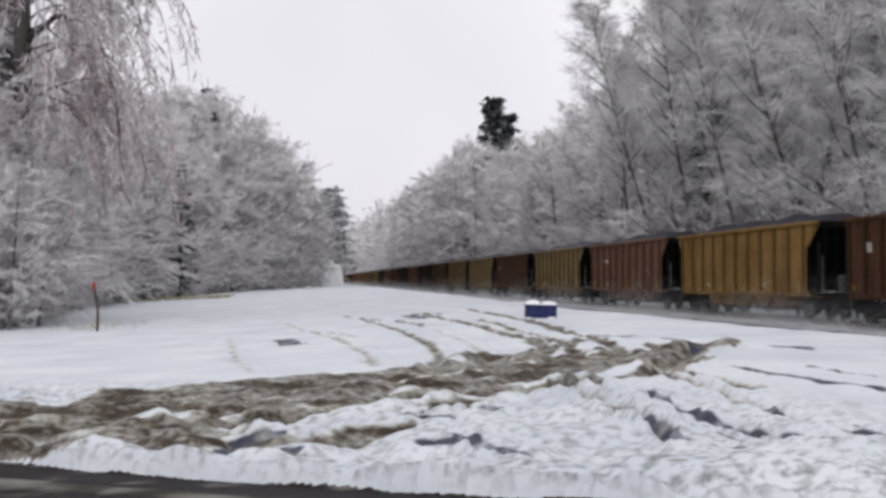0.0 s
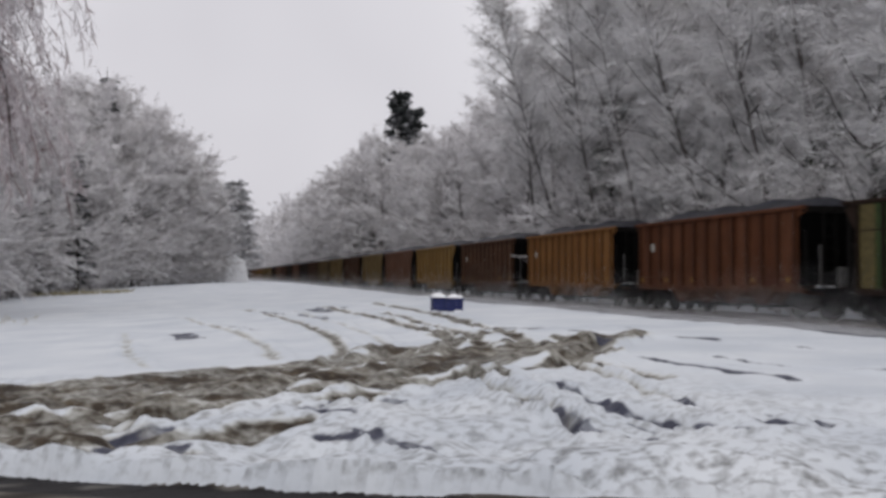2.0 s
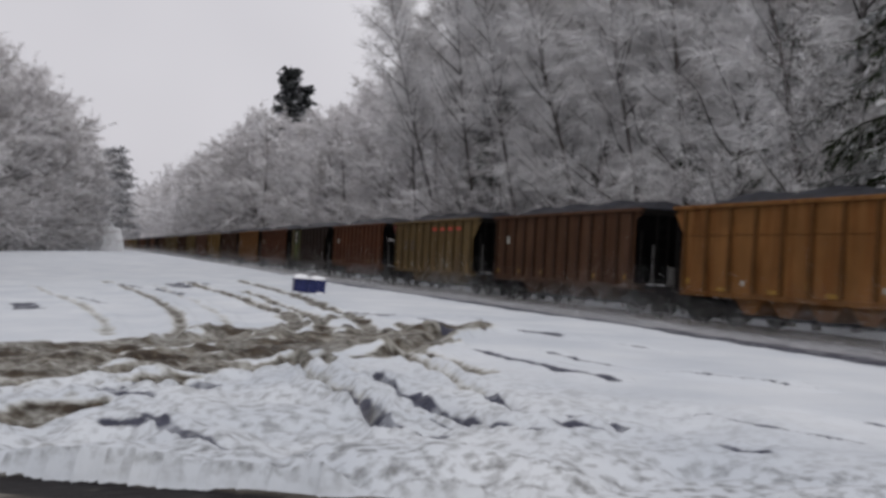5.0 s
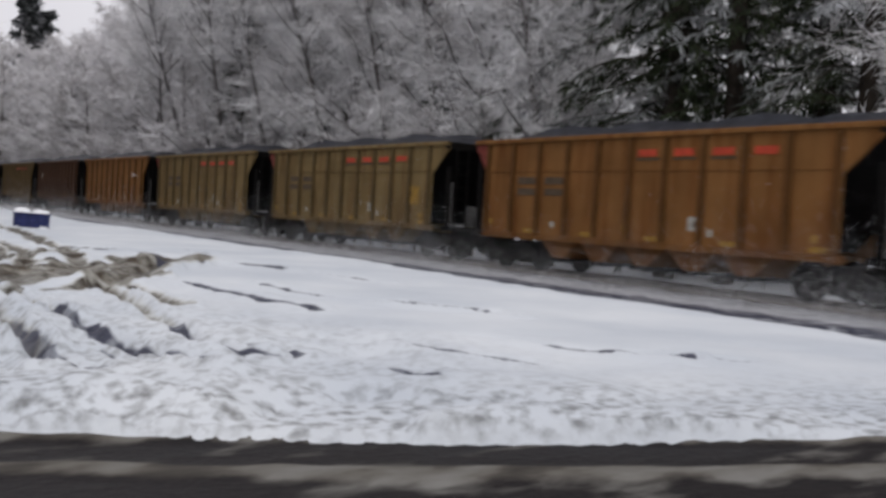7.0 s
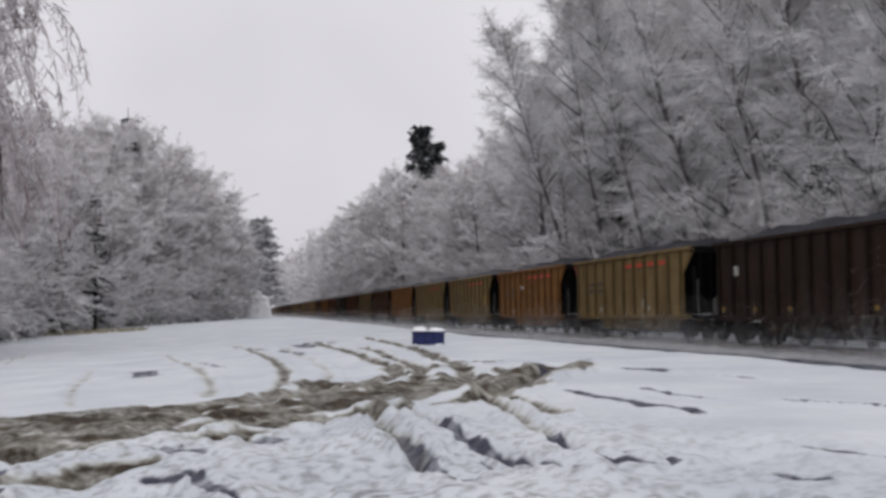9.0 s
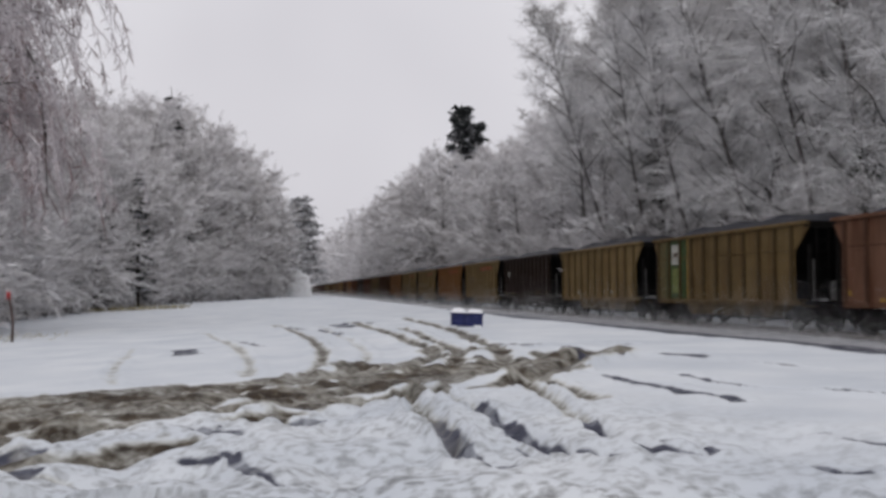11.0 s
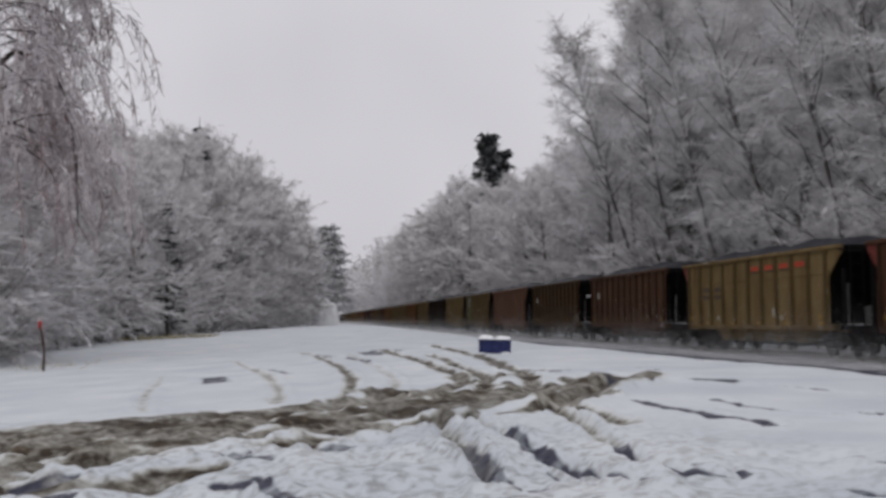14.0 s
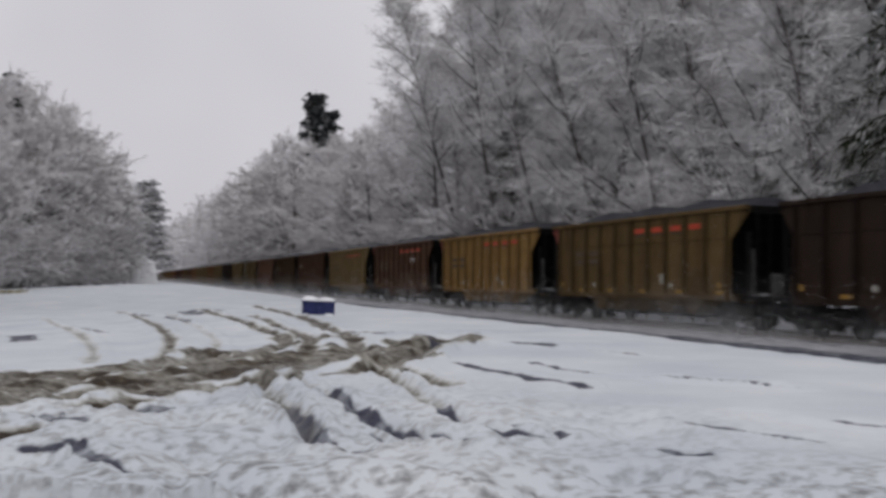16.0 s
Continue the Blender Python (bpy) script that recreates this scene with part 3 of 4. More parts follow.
def hopper_car(kind):
    """A coal hopper, rail level at z = 0, y along the track. sloped: cut-away ends with open posts; boxy: near full-length sides."""
    car = new("hopper_car")
    sloped = kind != "boxy"
    foot, cut, head, rear, tail = (6.75, 2.75, 7.4, 6.15, 7.15) if sloped else (6.75, 3.45, 7.15, 6.1, 6.6)
    top, low, side = 3.80, 1.08, 1.55
    outline = [(-rear, low), (foot, low), (foot, cut), (head, top - 0.2), (head, top), (-tail, top), (-tail, top - 0.2), (-rear, cut)]
    rib_geo = Geo().prism([(-0.075, low + 0.02), (0.075, low + 0.02), (0.06, top - 0.12), (-0.06, top - 0.12)], -0.10, 0.0).mesh("rib", PAINT)
    count = 11 if sloped else 13
    for s in (-1, 1):
        p = part("side_panel", Geo().prism(outline, s * side - 0.03, s * side + 0.03), PAINT, car)
        for k in range(count):
            y = -rear + 0.08 + k * (foot + rear - 0.16) / (count - 1)
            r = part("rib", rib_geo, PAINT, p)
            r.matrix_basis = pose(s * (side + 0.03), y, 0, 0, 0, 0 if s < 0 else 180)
        if sloped:
            part("seam", Geo().box(s * (side + 0.045) - 0.012, -rear, 2.86, s * (side + 0.045) + 0.012, foot, 2.90), PAINT, p)
        chord = Geo().box(min(s * 1.5, s * 1.68), -tail, top - 0.09, max(s * 1.5, s * 1.68), head, top + 0.03, 0.02)
        part("top_chord", chord, PAINT, car)
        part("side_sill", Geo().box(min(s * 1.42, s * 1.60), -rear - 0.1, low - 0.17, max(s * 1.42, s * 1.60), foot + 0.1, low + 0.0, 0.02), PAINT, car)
    for e, head in ((-1, tail), (1, head)):
        # end sheets near black: the shade between cars is in their colour
        slope = [(e * head, top), (e * (head - 0.08), top), (e * (foot - 2.6), 1.15), (e * (foot - 2.5), 1.12)]
        part("slope_sheet", Geo().prism(slope if e > 0 else slope[::-1], -side + 0.03, side - 0.03), IRON, car, "near-black sloping end sheet, gap shade painted in")
        part("end_chord", Geo().box(-1.6, min(e * head, e * (head - 0.14)), top - 0.2, 1.6, max(e * head, e * (head - 0.14)), top + 0.02), STEEL, car)
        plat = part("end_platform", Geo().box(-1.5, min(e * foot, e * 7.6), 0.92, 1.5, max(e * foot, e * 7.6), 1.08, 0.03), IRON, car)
        g = Geo().box(-1.42, min(e * (foot + 0.15), e * 7.1), 1.08, -0.75, max(e * (foot + 0.15), e * 7.1), 1.17, 0.07)
        part("snow_crust", g, OLDSNOW, plat, "grey snow lying on the platform")
        for s in (-1, 1):
            for yy in ((head - 0.1, foot + 0.42) if sloped else (head - 0.1,)):
                part("corner_post", Geo().box(s * 1.5 - 0.035, e * yy - 0.035, 1.08, s * 1.5 + 0.035, e * yy + 0.035, top - 0.15 if yy > foot + 0.5 else 3.0), STEEL, car)
        ladder = Geo()
        for xx in (-1.36, -0.92):
            ladder.box(xx - 0.02, e * 7.33 - 0.02, 0.6, xx + 0.02, e * 7.33 + 0.02, top)
        for k in range(8):
            ladder.box(-1.36, e * 7.33 - 0.012, 0.75 + k * 0.4, -0.92, e * 7.33 + 0.012, 0.775 + k * 0.4)
        part("ladder", ladder, STEEL, car, "dark steel ladder")
        part("grab_iron", Geo().box(-1.45, e * 7.22 - 0.02, 1.1, -1.40, e * 7.22 + 0.02, 2.5).box(-1.45, e * 7.22 - 0.02, 1.15, -1.2, e * 7.22 + 0.02, 1.2), GALV, car, "pale steel grab iron")
        coupler = Geo().box(-0.11, min(e * 7.5, e * 8.1), 0.72, 0.11, max(e * 7.5, e * 8.1), 0.95, 0.02).box(-0.2, min(e * 7.9, e * 8.08), 0.68, 0.2, max(e * 7.9, e * 8.08), 1.0, 0.03)
        part("coupler", coupler, IRON, car)
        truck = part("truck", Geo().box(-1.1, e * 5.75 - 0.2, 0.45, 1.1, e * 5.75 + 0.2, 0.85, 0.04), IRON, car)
        for s in (-1, 1):
            y = e * 5.75
            frame_line = [(y - 1.15, 0.42), (y - 0.7, 0.42), (y - 0.35, 0.22), (y + 0.35, 0.22), (y + 0.7, 0.42), (y + 1.15, 0.42), (y + 1.15, 0.6), (y + 0.55, 0.8), (y - 0.55, 0.8), (y - 1.15, 0.6)]
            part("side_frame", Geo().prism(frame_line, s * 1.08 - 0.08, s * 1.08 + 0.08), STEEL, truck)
            for w in (-0.89, 0.89):
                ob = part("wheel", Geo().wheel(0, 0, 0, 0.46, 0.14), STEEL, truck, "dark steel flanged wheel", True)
                ob.matrix_basis = pose(s * 0.78, y + w, 0.46, 0, 0, 0 if s < 0 else 180)
    part("brake_box", Geo().box(-0.7, -7.32, 1.1, -0.2, -7.0, 1.75, 0.05), GALV, car, "frosted grey brake cylinder box")
    bay_count = 5 if sloped else 4
    for k in range(bay_count):
        y = (k - (bay_count - 1) / 2) * (8.6 / bay_count)
        w = 8.6 / bay_count * 0.5
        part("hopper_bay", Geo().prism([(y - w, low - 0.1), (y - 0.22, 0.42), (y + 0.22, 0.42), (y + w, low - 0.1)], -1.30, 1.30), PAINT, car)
        part("outlet_gate", Geo().box(-1.42, y - 0.3, 0.34, 1.42, y + 0.3, 0.45, 0.02), IRON, car)
    coal = Geo()
    rnd = random.Random(3)
    nx, ny = 7, 29
    for j in range(ny):
        for i in range(nx):
            u, v = i / (nx - 1) * 2 - 1, j / (ny - 1) * 2 - 1
            h = 0.54 * (1 - abs(u) ** 2.2) * (1 - abs(v) ** 8) + rnd.uniform(-0.05, 0.06) * (1 - abs(u) ** 4) + 0.08 * math.sin(j * 0.9)* (1 - abs(u) ** 2)
            coal.v.append((u * 1.5, (head - tail) / 2 + v * ((head + tail) / 2 - 0.15), top - 0.08 + h))
    coal.f = [(j * nx + i, j * nx + i + 1, (j + 1) * nx + i + 1, (j + 1) * nx + i) for j in range(ny - 1) for i in range(nx - 1)]
    part("coal_load", coal, COAL, car, "heaped black coal", True)
    part("blown_snow", BLOWN, SNOW, car, "fine white snow whirled up by the wheels")
    near = -side - 0.045
    step = (foot + rear - 0.16) / (count - 1)

    def mark(name, y0, z0, y1, z1, mat, label=""):
        part(name, Geo().box(near - 0.006, y0, z0, near + 0.014, y1, z1), mat, car, label)

    if kind in ("logo", "patched"):
        for k in range(4):
            y = foot - 0.08 - (5.0 + k) * step
            mark("logo_block", y - step * 0.72, 3.22, y - step * 0.2, 3.40, RED, "row of red logo shapes")
            if k < 3:
                mark("underline", y - step * 0.8, 3.13, y - step * 0.16, 3.18, DARKMARK)
        for k in range(2):
            for z in (2.18, 2.5):
                y = foot - 0.08 - (1.2 + k) * step
                mark("lettering_bar", y - step * 0.65, z, y, z + 0.2, DARKMARK)
        part("corner_flag", Geo().prism([(foot + 0.05, cut + 0.12), (head - 0.02, top - 0.24), (head - 0.02, top - 0.1), (foot + 0.05, top - 0.1)], near - 0.01, near + 0.014), FLAG, car, "dull red end corner")
        mark("placard", -2.3, 1.42, -1.85, 1.75, WHITEMARK)
        mark("placard_print", -2.25, 1.5, -2.0, 1.65, DARKMARK)
    if kind == "patched":
        mark("yellow_patch", -rear + 0.75, 1.75, -rear + 1.35, 2.35, YELLOW)
    if kind in ("logo", "plain", "patched"):
        for k in range(5):
            y = -rear + 0.5 + k * 3.0
            mark("reflector", y, 1.3, y + 0.16, 1.46, WHITEMARK if k % 2 else YELLOW)
        for k in range(0, count - 1, 2):
            mark("sill_mark", -rear + 0.2 + k * step, 1.1, -rear + 0.7 + k * step, 1.22, YELLOW)
    if kind == "boxy":
        for k in range(6):
            mark("reflector", -rear + 0.5 + k * 2.4, 1.25, -rear + 0.62 + k * 2.4, 1.4, YELLOW)
        mark("placard", foot - 1.5, 2.55, foot - 1.05, 2.9, WHITEMARK)
    if kind == "green":
        mark("green_panel", foot - 3.3, 1.12, foot - 0.95, top - 0.12, GREENP, "dark green painted end panels")
        mark("corner_panel", foot - 0.9, 1.12, foot - 0.12, top - 0.12, OCHRE, "dull ochre end panel")
        part("white_sign", Geo().box(near - 0.016, foot - 2.55, 2.62, near - 0.002, foot - 1.6, 3.5), WHITEMARK, car, "white sign on the green panel")
        part("sign_print", Geo().box(near - 0.024, foot - 2.3, 2.95, near - 0.014, foot - 1.85, 3.15), DARKMARK, car)
        part("lower_sign", Geo().box(near - 0.016, foot - 2.5, 1.35, near - 0.002, foot - 1.65, 2.45), LIME, car, "faded yellow-green patch")
        mark("yellow_stripe", foot - 3.4, 1.12, foot - 3.33, top - 0.12, YELLOW)
    return car


TAN, OLIVE, GOLD, ORANGE = (0.185, 0.140, 0.068), (0.135, 0.100, 0.048), (0.23, 0.15, 0.055), (0.20, 0.102, 0.037)
BROWN, RUST, DARK, PINK = (0.080, 0.044, 0.027), (0.100, 0.042, 0.022), (0.028, 0.019, 0.015), (0.15, 0.085, 0.060)
UMBER, KHAKI = (0.062, 0.038, 0.018), (0.108, 0.077, 0.034)
LABELS = {TAN: "tan", OLIVE: "olive-tan", GOLD: "yellow-tan", ORANGE: "orange-brown", BROWN: "brown", RUST: "rust-red", DARK: "very dark brown", UMBER: "dark umber", KHAKI: "dark khaki", PINK: "dusty pink-brown"}
# from the last car seen to the first, by place in the train: kind, paint
SPECIAL = {0: ("plain", GOLD), 1: ("plain", PINK), 2: ("plain", TAN), 3: ("boxy", BROWN), 4: ("plain", TAN), 5: ("plain", OLIVE), 6: ("boxy", BROWN),
           -1: ("boxy", BROWN), -2: ("boxy", ORANGE), -3: ("boxy", RUST), -4: ("green", DARK), -5: ("boxy", RUST), -6: ("logo", OLIVE), -7: ("boxy", BROWN),
           -8: ("plain", ORANGE), -9: ("logo", TAN), -10: ("patched", TAN), -11: ("logo", ORANGE), -12: ("logo", TAN), -13: ("boxy", DARK), -14: ("plain", TAN),
           -15: ("green", OLIVE), -16: ("plain", PINK), -17: ("boxy", UMBER), -18: ("boxy", BROWN), -19: ("logo", TAN), -20: ("logo", BROWN), -21: ("logo", GOLD),
           -22: ("logo", KHAKI), -23: ("plain", DARK), -24: ("plain", DARK)}
SPEED, PITCH, LEAD = 21.92, 16.2, 51.83
KINDS = {k: hopper_car(k) for k in ("plain", "boxy", "logo", "green", "patched")}
cars, used = [], set()
rnd = random.Random(11)
for m in range(-24, 25):
    kind, paint = SPECIAL.get(m) or (rnd.choice(("plain", "boxy", "plain")), rnd.choice((TAN, BROWN, OLIVE, PINK, DARK, ORANGE)))
    if kind in used:
        car = copy_thing(KINDS[kind], Matrix())
    else:
        car = KINDS[kind]
        used.add(kind)
    extra = {"logo": " with red logo shapes", "patched": " with a yellow patch", "green": " with green end panels", "boxy": " with straight ribbed sides", "plain": " with cut-away ends"}[kind]
    tagged(car, f"{LABELS[paint]} ribbed coal hopper car{extra}", "hopper car", "coal train")
    for o in car.children_recursive:
        # ribs, sills and bays take a darker tone of the car's paint
        dulled = 0.55 if o.name.startswith("rib") else 0.8 if o.name.startswith(("side_sill", "hopper_bay")) else 1.0
        o.color = (paint[0] * dulled, paint[1] * dulled * 0.95, paint[2] * dulled * 0.9, 1)
    cars.append((m, car))


# ---- trees ----
def curve_points(p, d, length, bend, n, r):
    """A limb: from p along d, bent by gravity (bend < 0) or up, with a little wander."""
    out = [p.copy()]
    d = d / np.linalg.norm(d)
    for _ in range(n):
        d = d + np.array([0, 0, bend / n]) + r.normal(0, 0.10, 3)
        d = d / np.linalg.norm(d)
        p = p + d * length / n
        out.append(p)
    return np.array(out)


class Twigs:
    """Many thin tapering blades, each one its own island."""
    def __init__(self):
        self.base, self.tip, self.width, self.rime = [], [], [], []

    def put(self, base, tip, width, rime=0.5):
        self.many(np.array([base]), np.array([tip]), np.array([width]), np.array([rime]))

    def many(self, base, tip, width, rime):
        self.base.append(base)
        self.tip.append(tip)
        self.width.append(width)
        self.rime.append(rime)

    def into(self, geo, r):
        a, t, w = np.concatenate(self.base), np.concatenate(self.tip), np.concatenate(self.width)[:, None]
        d = t - a
        u = np.cross(d, r.normal(0, 1, d.shape))
        u = u / (np.linalg.norm(u, axis=1, keepdims=True) + 1e-9) * w
        mid = a + d * 0.45
        v = np.stack([a, mid + u, t, mid - u], 1).reshape(-1, 3)
        k = len(geo.v)
        geo.v.extend(map(tuple, v.tolist()))
        geo.f.extend((k + 4 * i, k + 4 * i + 1, k + 4 * i + 2, k + 4 * i + 3) for i in range(len(a)))
        geo.rime = np.repeat(np.concatenate(self.rime), 4)


def bare_tree(seed, height, limbs, subs, twigs, width, spread=0.30, low=0.15, lean=0.0, droop=-0.2, mat=TWIG, limb_bend=0.35, wander=0.6, dome=False, stout=1.0, name="frosted_tree"):
    """A frosted leafless tree: trunk, limbs, and feathered branches whose outer twigs carry the most rime."""
    r = np.random.RandomState(seed)
    tree = new(name)
    trunk = curve_points(np.zeros(3), np.array([lean, r.normal(0, 0.03), 1.0]), height * 0.96, 0.0, 9, np.random.RandomState(seed + 50))
    trunk[:, :2] *= wander
    g = Geo().tube(trunk.tolist(), [stout * (0.010 * height * (1 - 0.92 * k / 9) + 0.015) for k in range(10)], 6)
    crown, tw = Geo(), Twigs()
    for k in range(limbs):
        h = low + (0.97 - low) * (k + r.rand()) / limbs
        at = h * 9
        i = int(min(at, 8))
        p = trunk[i] + (trunk[i + 1] - trunk[i]) * (at - i)
        az = k * 2.4 + r.normal(0, 0.4)
        rise = 0.35 + 0.9 * h
        shape = 0.35 + 1.1 * (1 - h) ** 0.7
        if dome:
            u = (h - low) / (0.97 - low)
            shape, rise = 0.45 + 0.85 * math.sin(math.pi * min(1.0, 0.22 + 0.78 * u)), 0.15 + 0.8 * u
        reach = height * spread * shape * r.uniform(0.7, 1.15) * (0.6 + 0.4 * min(1, h / 0.3))
        limb = curve_points(p, np.array([math.cos(az), math.sin(az), rise]), reach, limb_bend + droop, 5, r)
        rad = 0.0028 * height * (1 - 0.6 * h)
        g.tube(limb.tolist(), [rad * (1 - 0.8 * q / 5) + 0.008 for q in range(6)], 4)
        for s in range(subs):
            f = 0.15 + 0.85 * (s + r.rand()) / subs
            j = int(min(f * 5, 4))
            q = limb[j] + (limb[j + 1] - limb[j]) * (f * 5 - j)
            d = limb[j + 1] - limb[j]
            d = d / np.linalg.norm(d) * 0.8 + r.normal(0, 0.65, 3) * np.array([1, 1, 0.7])
            sub = curve_points(q, d, reach * r.uniform(0.22, 0.5), droop * 1.5, 3, r)
            coat = 0.10 + 0.56 * r.rand() + 0.20 * f
            for a, b in zip(sub[:-1], sub[1:]):
                tw.put(a, b + (b - a) * 0.3, width * 1.1, coat)
            c = sub[r.randint(0, 3, twigs)] + (sub[3] - sub[2]) * r.rand(twigs, 1)
            e = (sub[3] - sub[0]) * 0.30 + r.normal(0, 0.016 * height, (twigs, 3)) * np.array([1, 1, 0.75])
            e[:, 2] += droop * 0.05 * height * r.rand(twigs)
            tw.many(c, c + e, width * r.uniform(0.5, 1.1, twigs), coat + r.uniform(-0.16, 0.22, twigs))
    tw.into(crown, r)
    part("trunk", g, BARK, tree, "", True)
    part("crown", crown, mat, tree, "frost-covered twigs")
    return tree


def conifer(seed, height, whorls, width, mat=NEEDLE, reach=0.2, droop=-0.9, ragged=0.3, power=0.75, sprays=22, spray=0.3, name="fir_tree"):
    """A dark fir: whorls of drooping boughs hung with needle sprays, some carrying snow."""
    r = np.random.RandomState(seed)
    tree = new(name)
    g = Geo().tube([(0, 0, 0), (0.05, 0, height * 0.5), (0, 0.05, height)], [0.016 * height, 0.010 * height, 0.02], 7)
    crown, tw = Geo(), Twigs()
    for k in range(whorls):
        h = 0.10 + 0.88 * k / whorls
        for b in range(5):
            az = b * 1.257 + k * 0.6 + r.normal(0, 0.25)
            length = height * reach * ((1 - h) ** power + 0.06) * r.uniform(1 - ragged, 1 + ragged)
            bough = curve_points(np.array([0, 0, h * height]), np.array([math.cos(az), math.sin(az), 0.25]), length, droop, 4, r)
            g.tube(bough.tolist(), [0.035, 0.028, 0.02, 0.014, 0.008], 3)
            coat = 0.75 * r.rand() ** 1.5
            f = r.uniform(0.15, 1.0, sprays) * 4
            i = np.minimum(f.astype(int), 3)
            run = bough[i + 1] - bough[i]
            c = bough[i] + run * (f - i)[:, None]
            e = run * 0.25 + r.normal(0, spray, (sprays, 3)) * np.array([1, 1, 0.5]) + np.array([0, 0, -spray])
            tw.many(c, c + e, width * r.uniform(0.6, 1.3, sprays), coat + 0.25 * r.rand(sprays))
    tw.into(crown, r)
    part("trunk", g, FIRBARK, tree, "", True)
    part("crown", crown, mat, tree, "dark needles patched with snow")
    return tree


def plant(template, spots, label, category, group):
    """Copies of a few templates, turned and scaled, at the spots: x, y, height."""
    for n, (x, y, h) in enumerate(spots):
        base, size = template[n % len(template)]
        z = float(ground_height(np.array([[x]]), np.array([[y]]))[0][0, 0]) - 0.1
        m = Matrix.Translation((x, y, z)) @ Matrix.Rotation(TURN.uniform(0, 6.28), 4, "Z") @ Matrix.Scale(h / size, 4)
        t = copy_thing(base, m)
        tagged(t, label, category, group)


def clear_templates(template):
    for base, _ in template:
        for o in (*base.children_recursive, base):
            bpy.data.objects.remove(o)


TURN = random.Random(77)
FROST = "leafless tree thickly covered in white hoarfrost"

# tall stand beside the near track
tall = [(bare_tree(s, 25, 46, 9, 44, 0.019, 0.17, 0.14, droop=-0.16, limb_bend=0.4, mat=TALLTWIG), 25) for s in (1, 2, 3, 4)]
rnd = random.Random(21)
spots = []
for k in range(22):
    y = 20 + k * 2.75
    if y > 39:
        spots.append((track_x(y) + (5.2 if y < 56 else 7.2) + rnd.uniform(-0.8, 1.8), y + rnd.uniform(-1, 1), rnd.uniform(21, 27)))
    if k % 2 == 0:
        spots.append((track_x(y) + 10 + rnd.uniform(-1.5, 2.5), y + rnd.uniform(-1.5, 1.5), rnd.uniform(23, 29)))
spots += [(25.1, 31.2, 17), (25.4, 37.0, 22), (25.2, 15.6, 20), (27.0, 31.4, 24)]
plant(tall, spots, FROST + " behind the train", "tree", "roadside stand")
clear_templates(tall)

# slim leaning poles at the front of the stand
slim = bare_tree(9, 25, 28, 8, 36, 0.018, 0.13, 0.40, lean=0.0, droop=-0.05, limb_bend=0.6, wander=0.22, mat=TALLTWIG, stout=0.58)
for x, y, h, tilt in ((26.1, 64.3, 27, 9), (26.0, 70.2, 27, 12), (25.8, 57.5, 26, 7), (26.9, 62.0, 27, 5), (25.7, 50.0, 25, 5), (26.0, 44.5, 24, 3), (26.6, 73.5, 26, 8), (26.4, 77.2, 24, 8)):
    t = copy_thing(slim, Matrix.Translation((x, y, -0.1)) @ Matrix.Rotation(radians(-tilt), 4, "Y") @ Matrix.Rotation(y, 4, "Z") @ Matrix.Scale(h / 25, 4))
    tagged(t, "slim leaning tree with a bare dark trunk and frosted top", "tree", "leaning trees")
clear_templates([(slim, 25)])

# the lower wood that runs on beside the track, and the wood across the field
mid = [(bare_tree(s, 16, 42, 9, 46, 0.023, 0.25, 0.06, droop=-0.2, dome=True), 16) for s in (11, 12, 13)]
low = [(bare_tree(s, 16, 38, 8, 34, 0.034, 0.26, 0.05, droop=-0.2, dome=True), 16) for s in (15, 16, 17)]
spots = []
for k in range(11):
    y = 83 + k * 4.9
    spots.append((track_x(y) + 5.5 + rnd.uniform(-1, 1.5), y, rnd.uniform(14, 18)))
    spots.append((track_x(y) + 11 + rnd.uniform(-1, 1.5), y + 2, rnd.uniform(17, 20.5)))
plant(mid, spots, FROST + " along the railway", "tree", "railway wood")
spots = []
for k in range(22):
    y = 138 + k * 6.5
    for d in (5, 10.5, 17):
        spots.append((track_x(y) + d + rnd.uniform(-1.2, 1.2), y + rnd.uniform(-2, 2), rnd.uniform(17.5, 22)))
plant(low, spots, FROST + " along the railway", "tree", "railway wood")
# the rest of the wood, far down the line, in one mesh
far = bare_tree(19, 20, 22, 6, 16, 0.085, 0.26, 0.05, droop=-0.2, dome=True)
blades = next(o.data for o in far.children if o.name.startswith("crown"))
co = np.empty(len(blades.vertices) * 3)
blades.vertices.foreach_get("co", co)
co = co.reshape(-1, 3)
rime = np.empty(len(co))
blades.attributes["rime"].data.foreach_get("value", rime)
points = []
for k in range(40):
    y = 281 + k * 7.0
    for d in (5, 11, 18):
        a, h = rnd.uniform(0, 6.28), rnd.uniform(0.9, 1.2) * (1 + 0.0007 * (y - 281))
        turned = np.stack([co[:, 0] * math.cos(a) - co[:, 1] * math.sin(a), co[:, 0] * math.sin(a) + co[:, 1] * math.cos(a), co[:, 2]], 1) * h
        points.append(turned + np.array([track_x(y) + d + rnd.uniform(-1.5, 1.5), y, float(track_z(y))]))
wood = Geo()
wood.v = np.concatenate(points).tolist()
wood.f = np.arange(len(wood.v)).reshape(-1, 4).tolist()
wood.rime = np.tile(rime, len(points))
tagged(new("far_wood", wood.mesh("far_wood", TWIG)), "far frost-covered wood along the railway", "wood", kind="stuff")
clear_templates([(far, 20)])
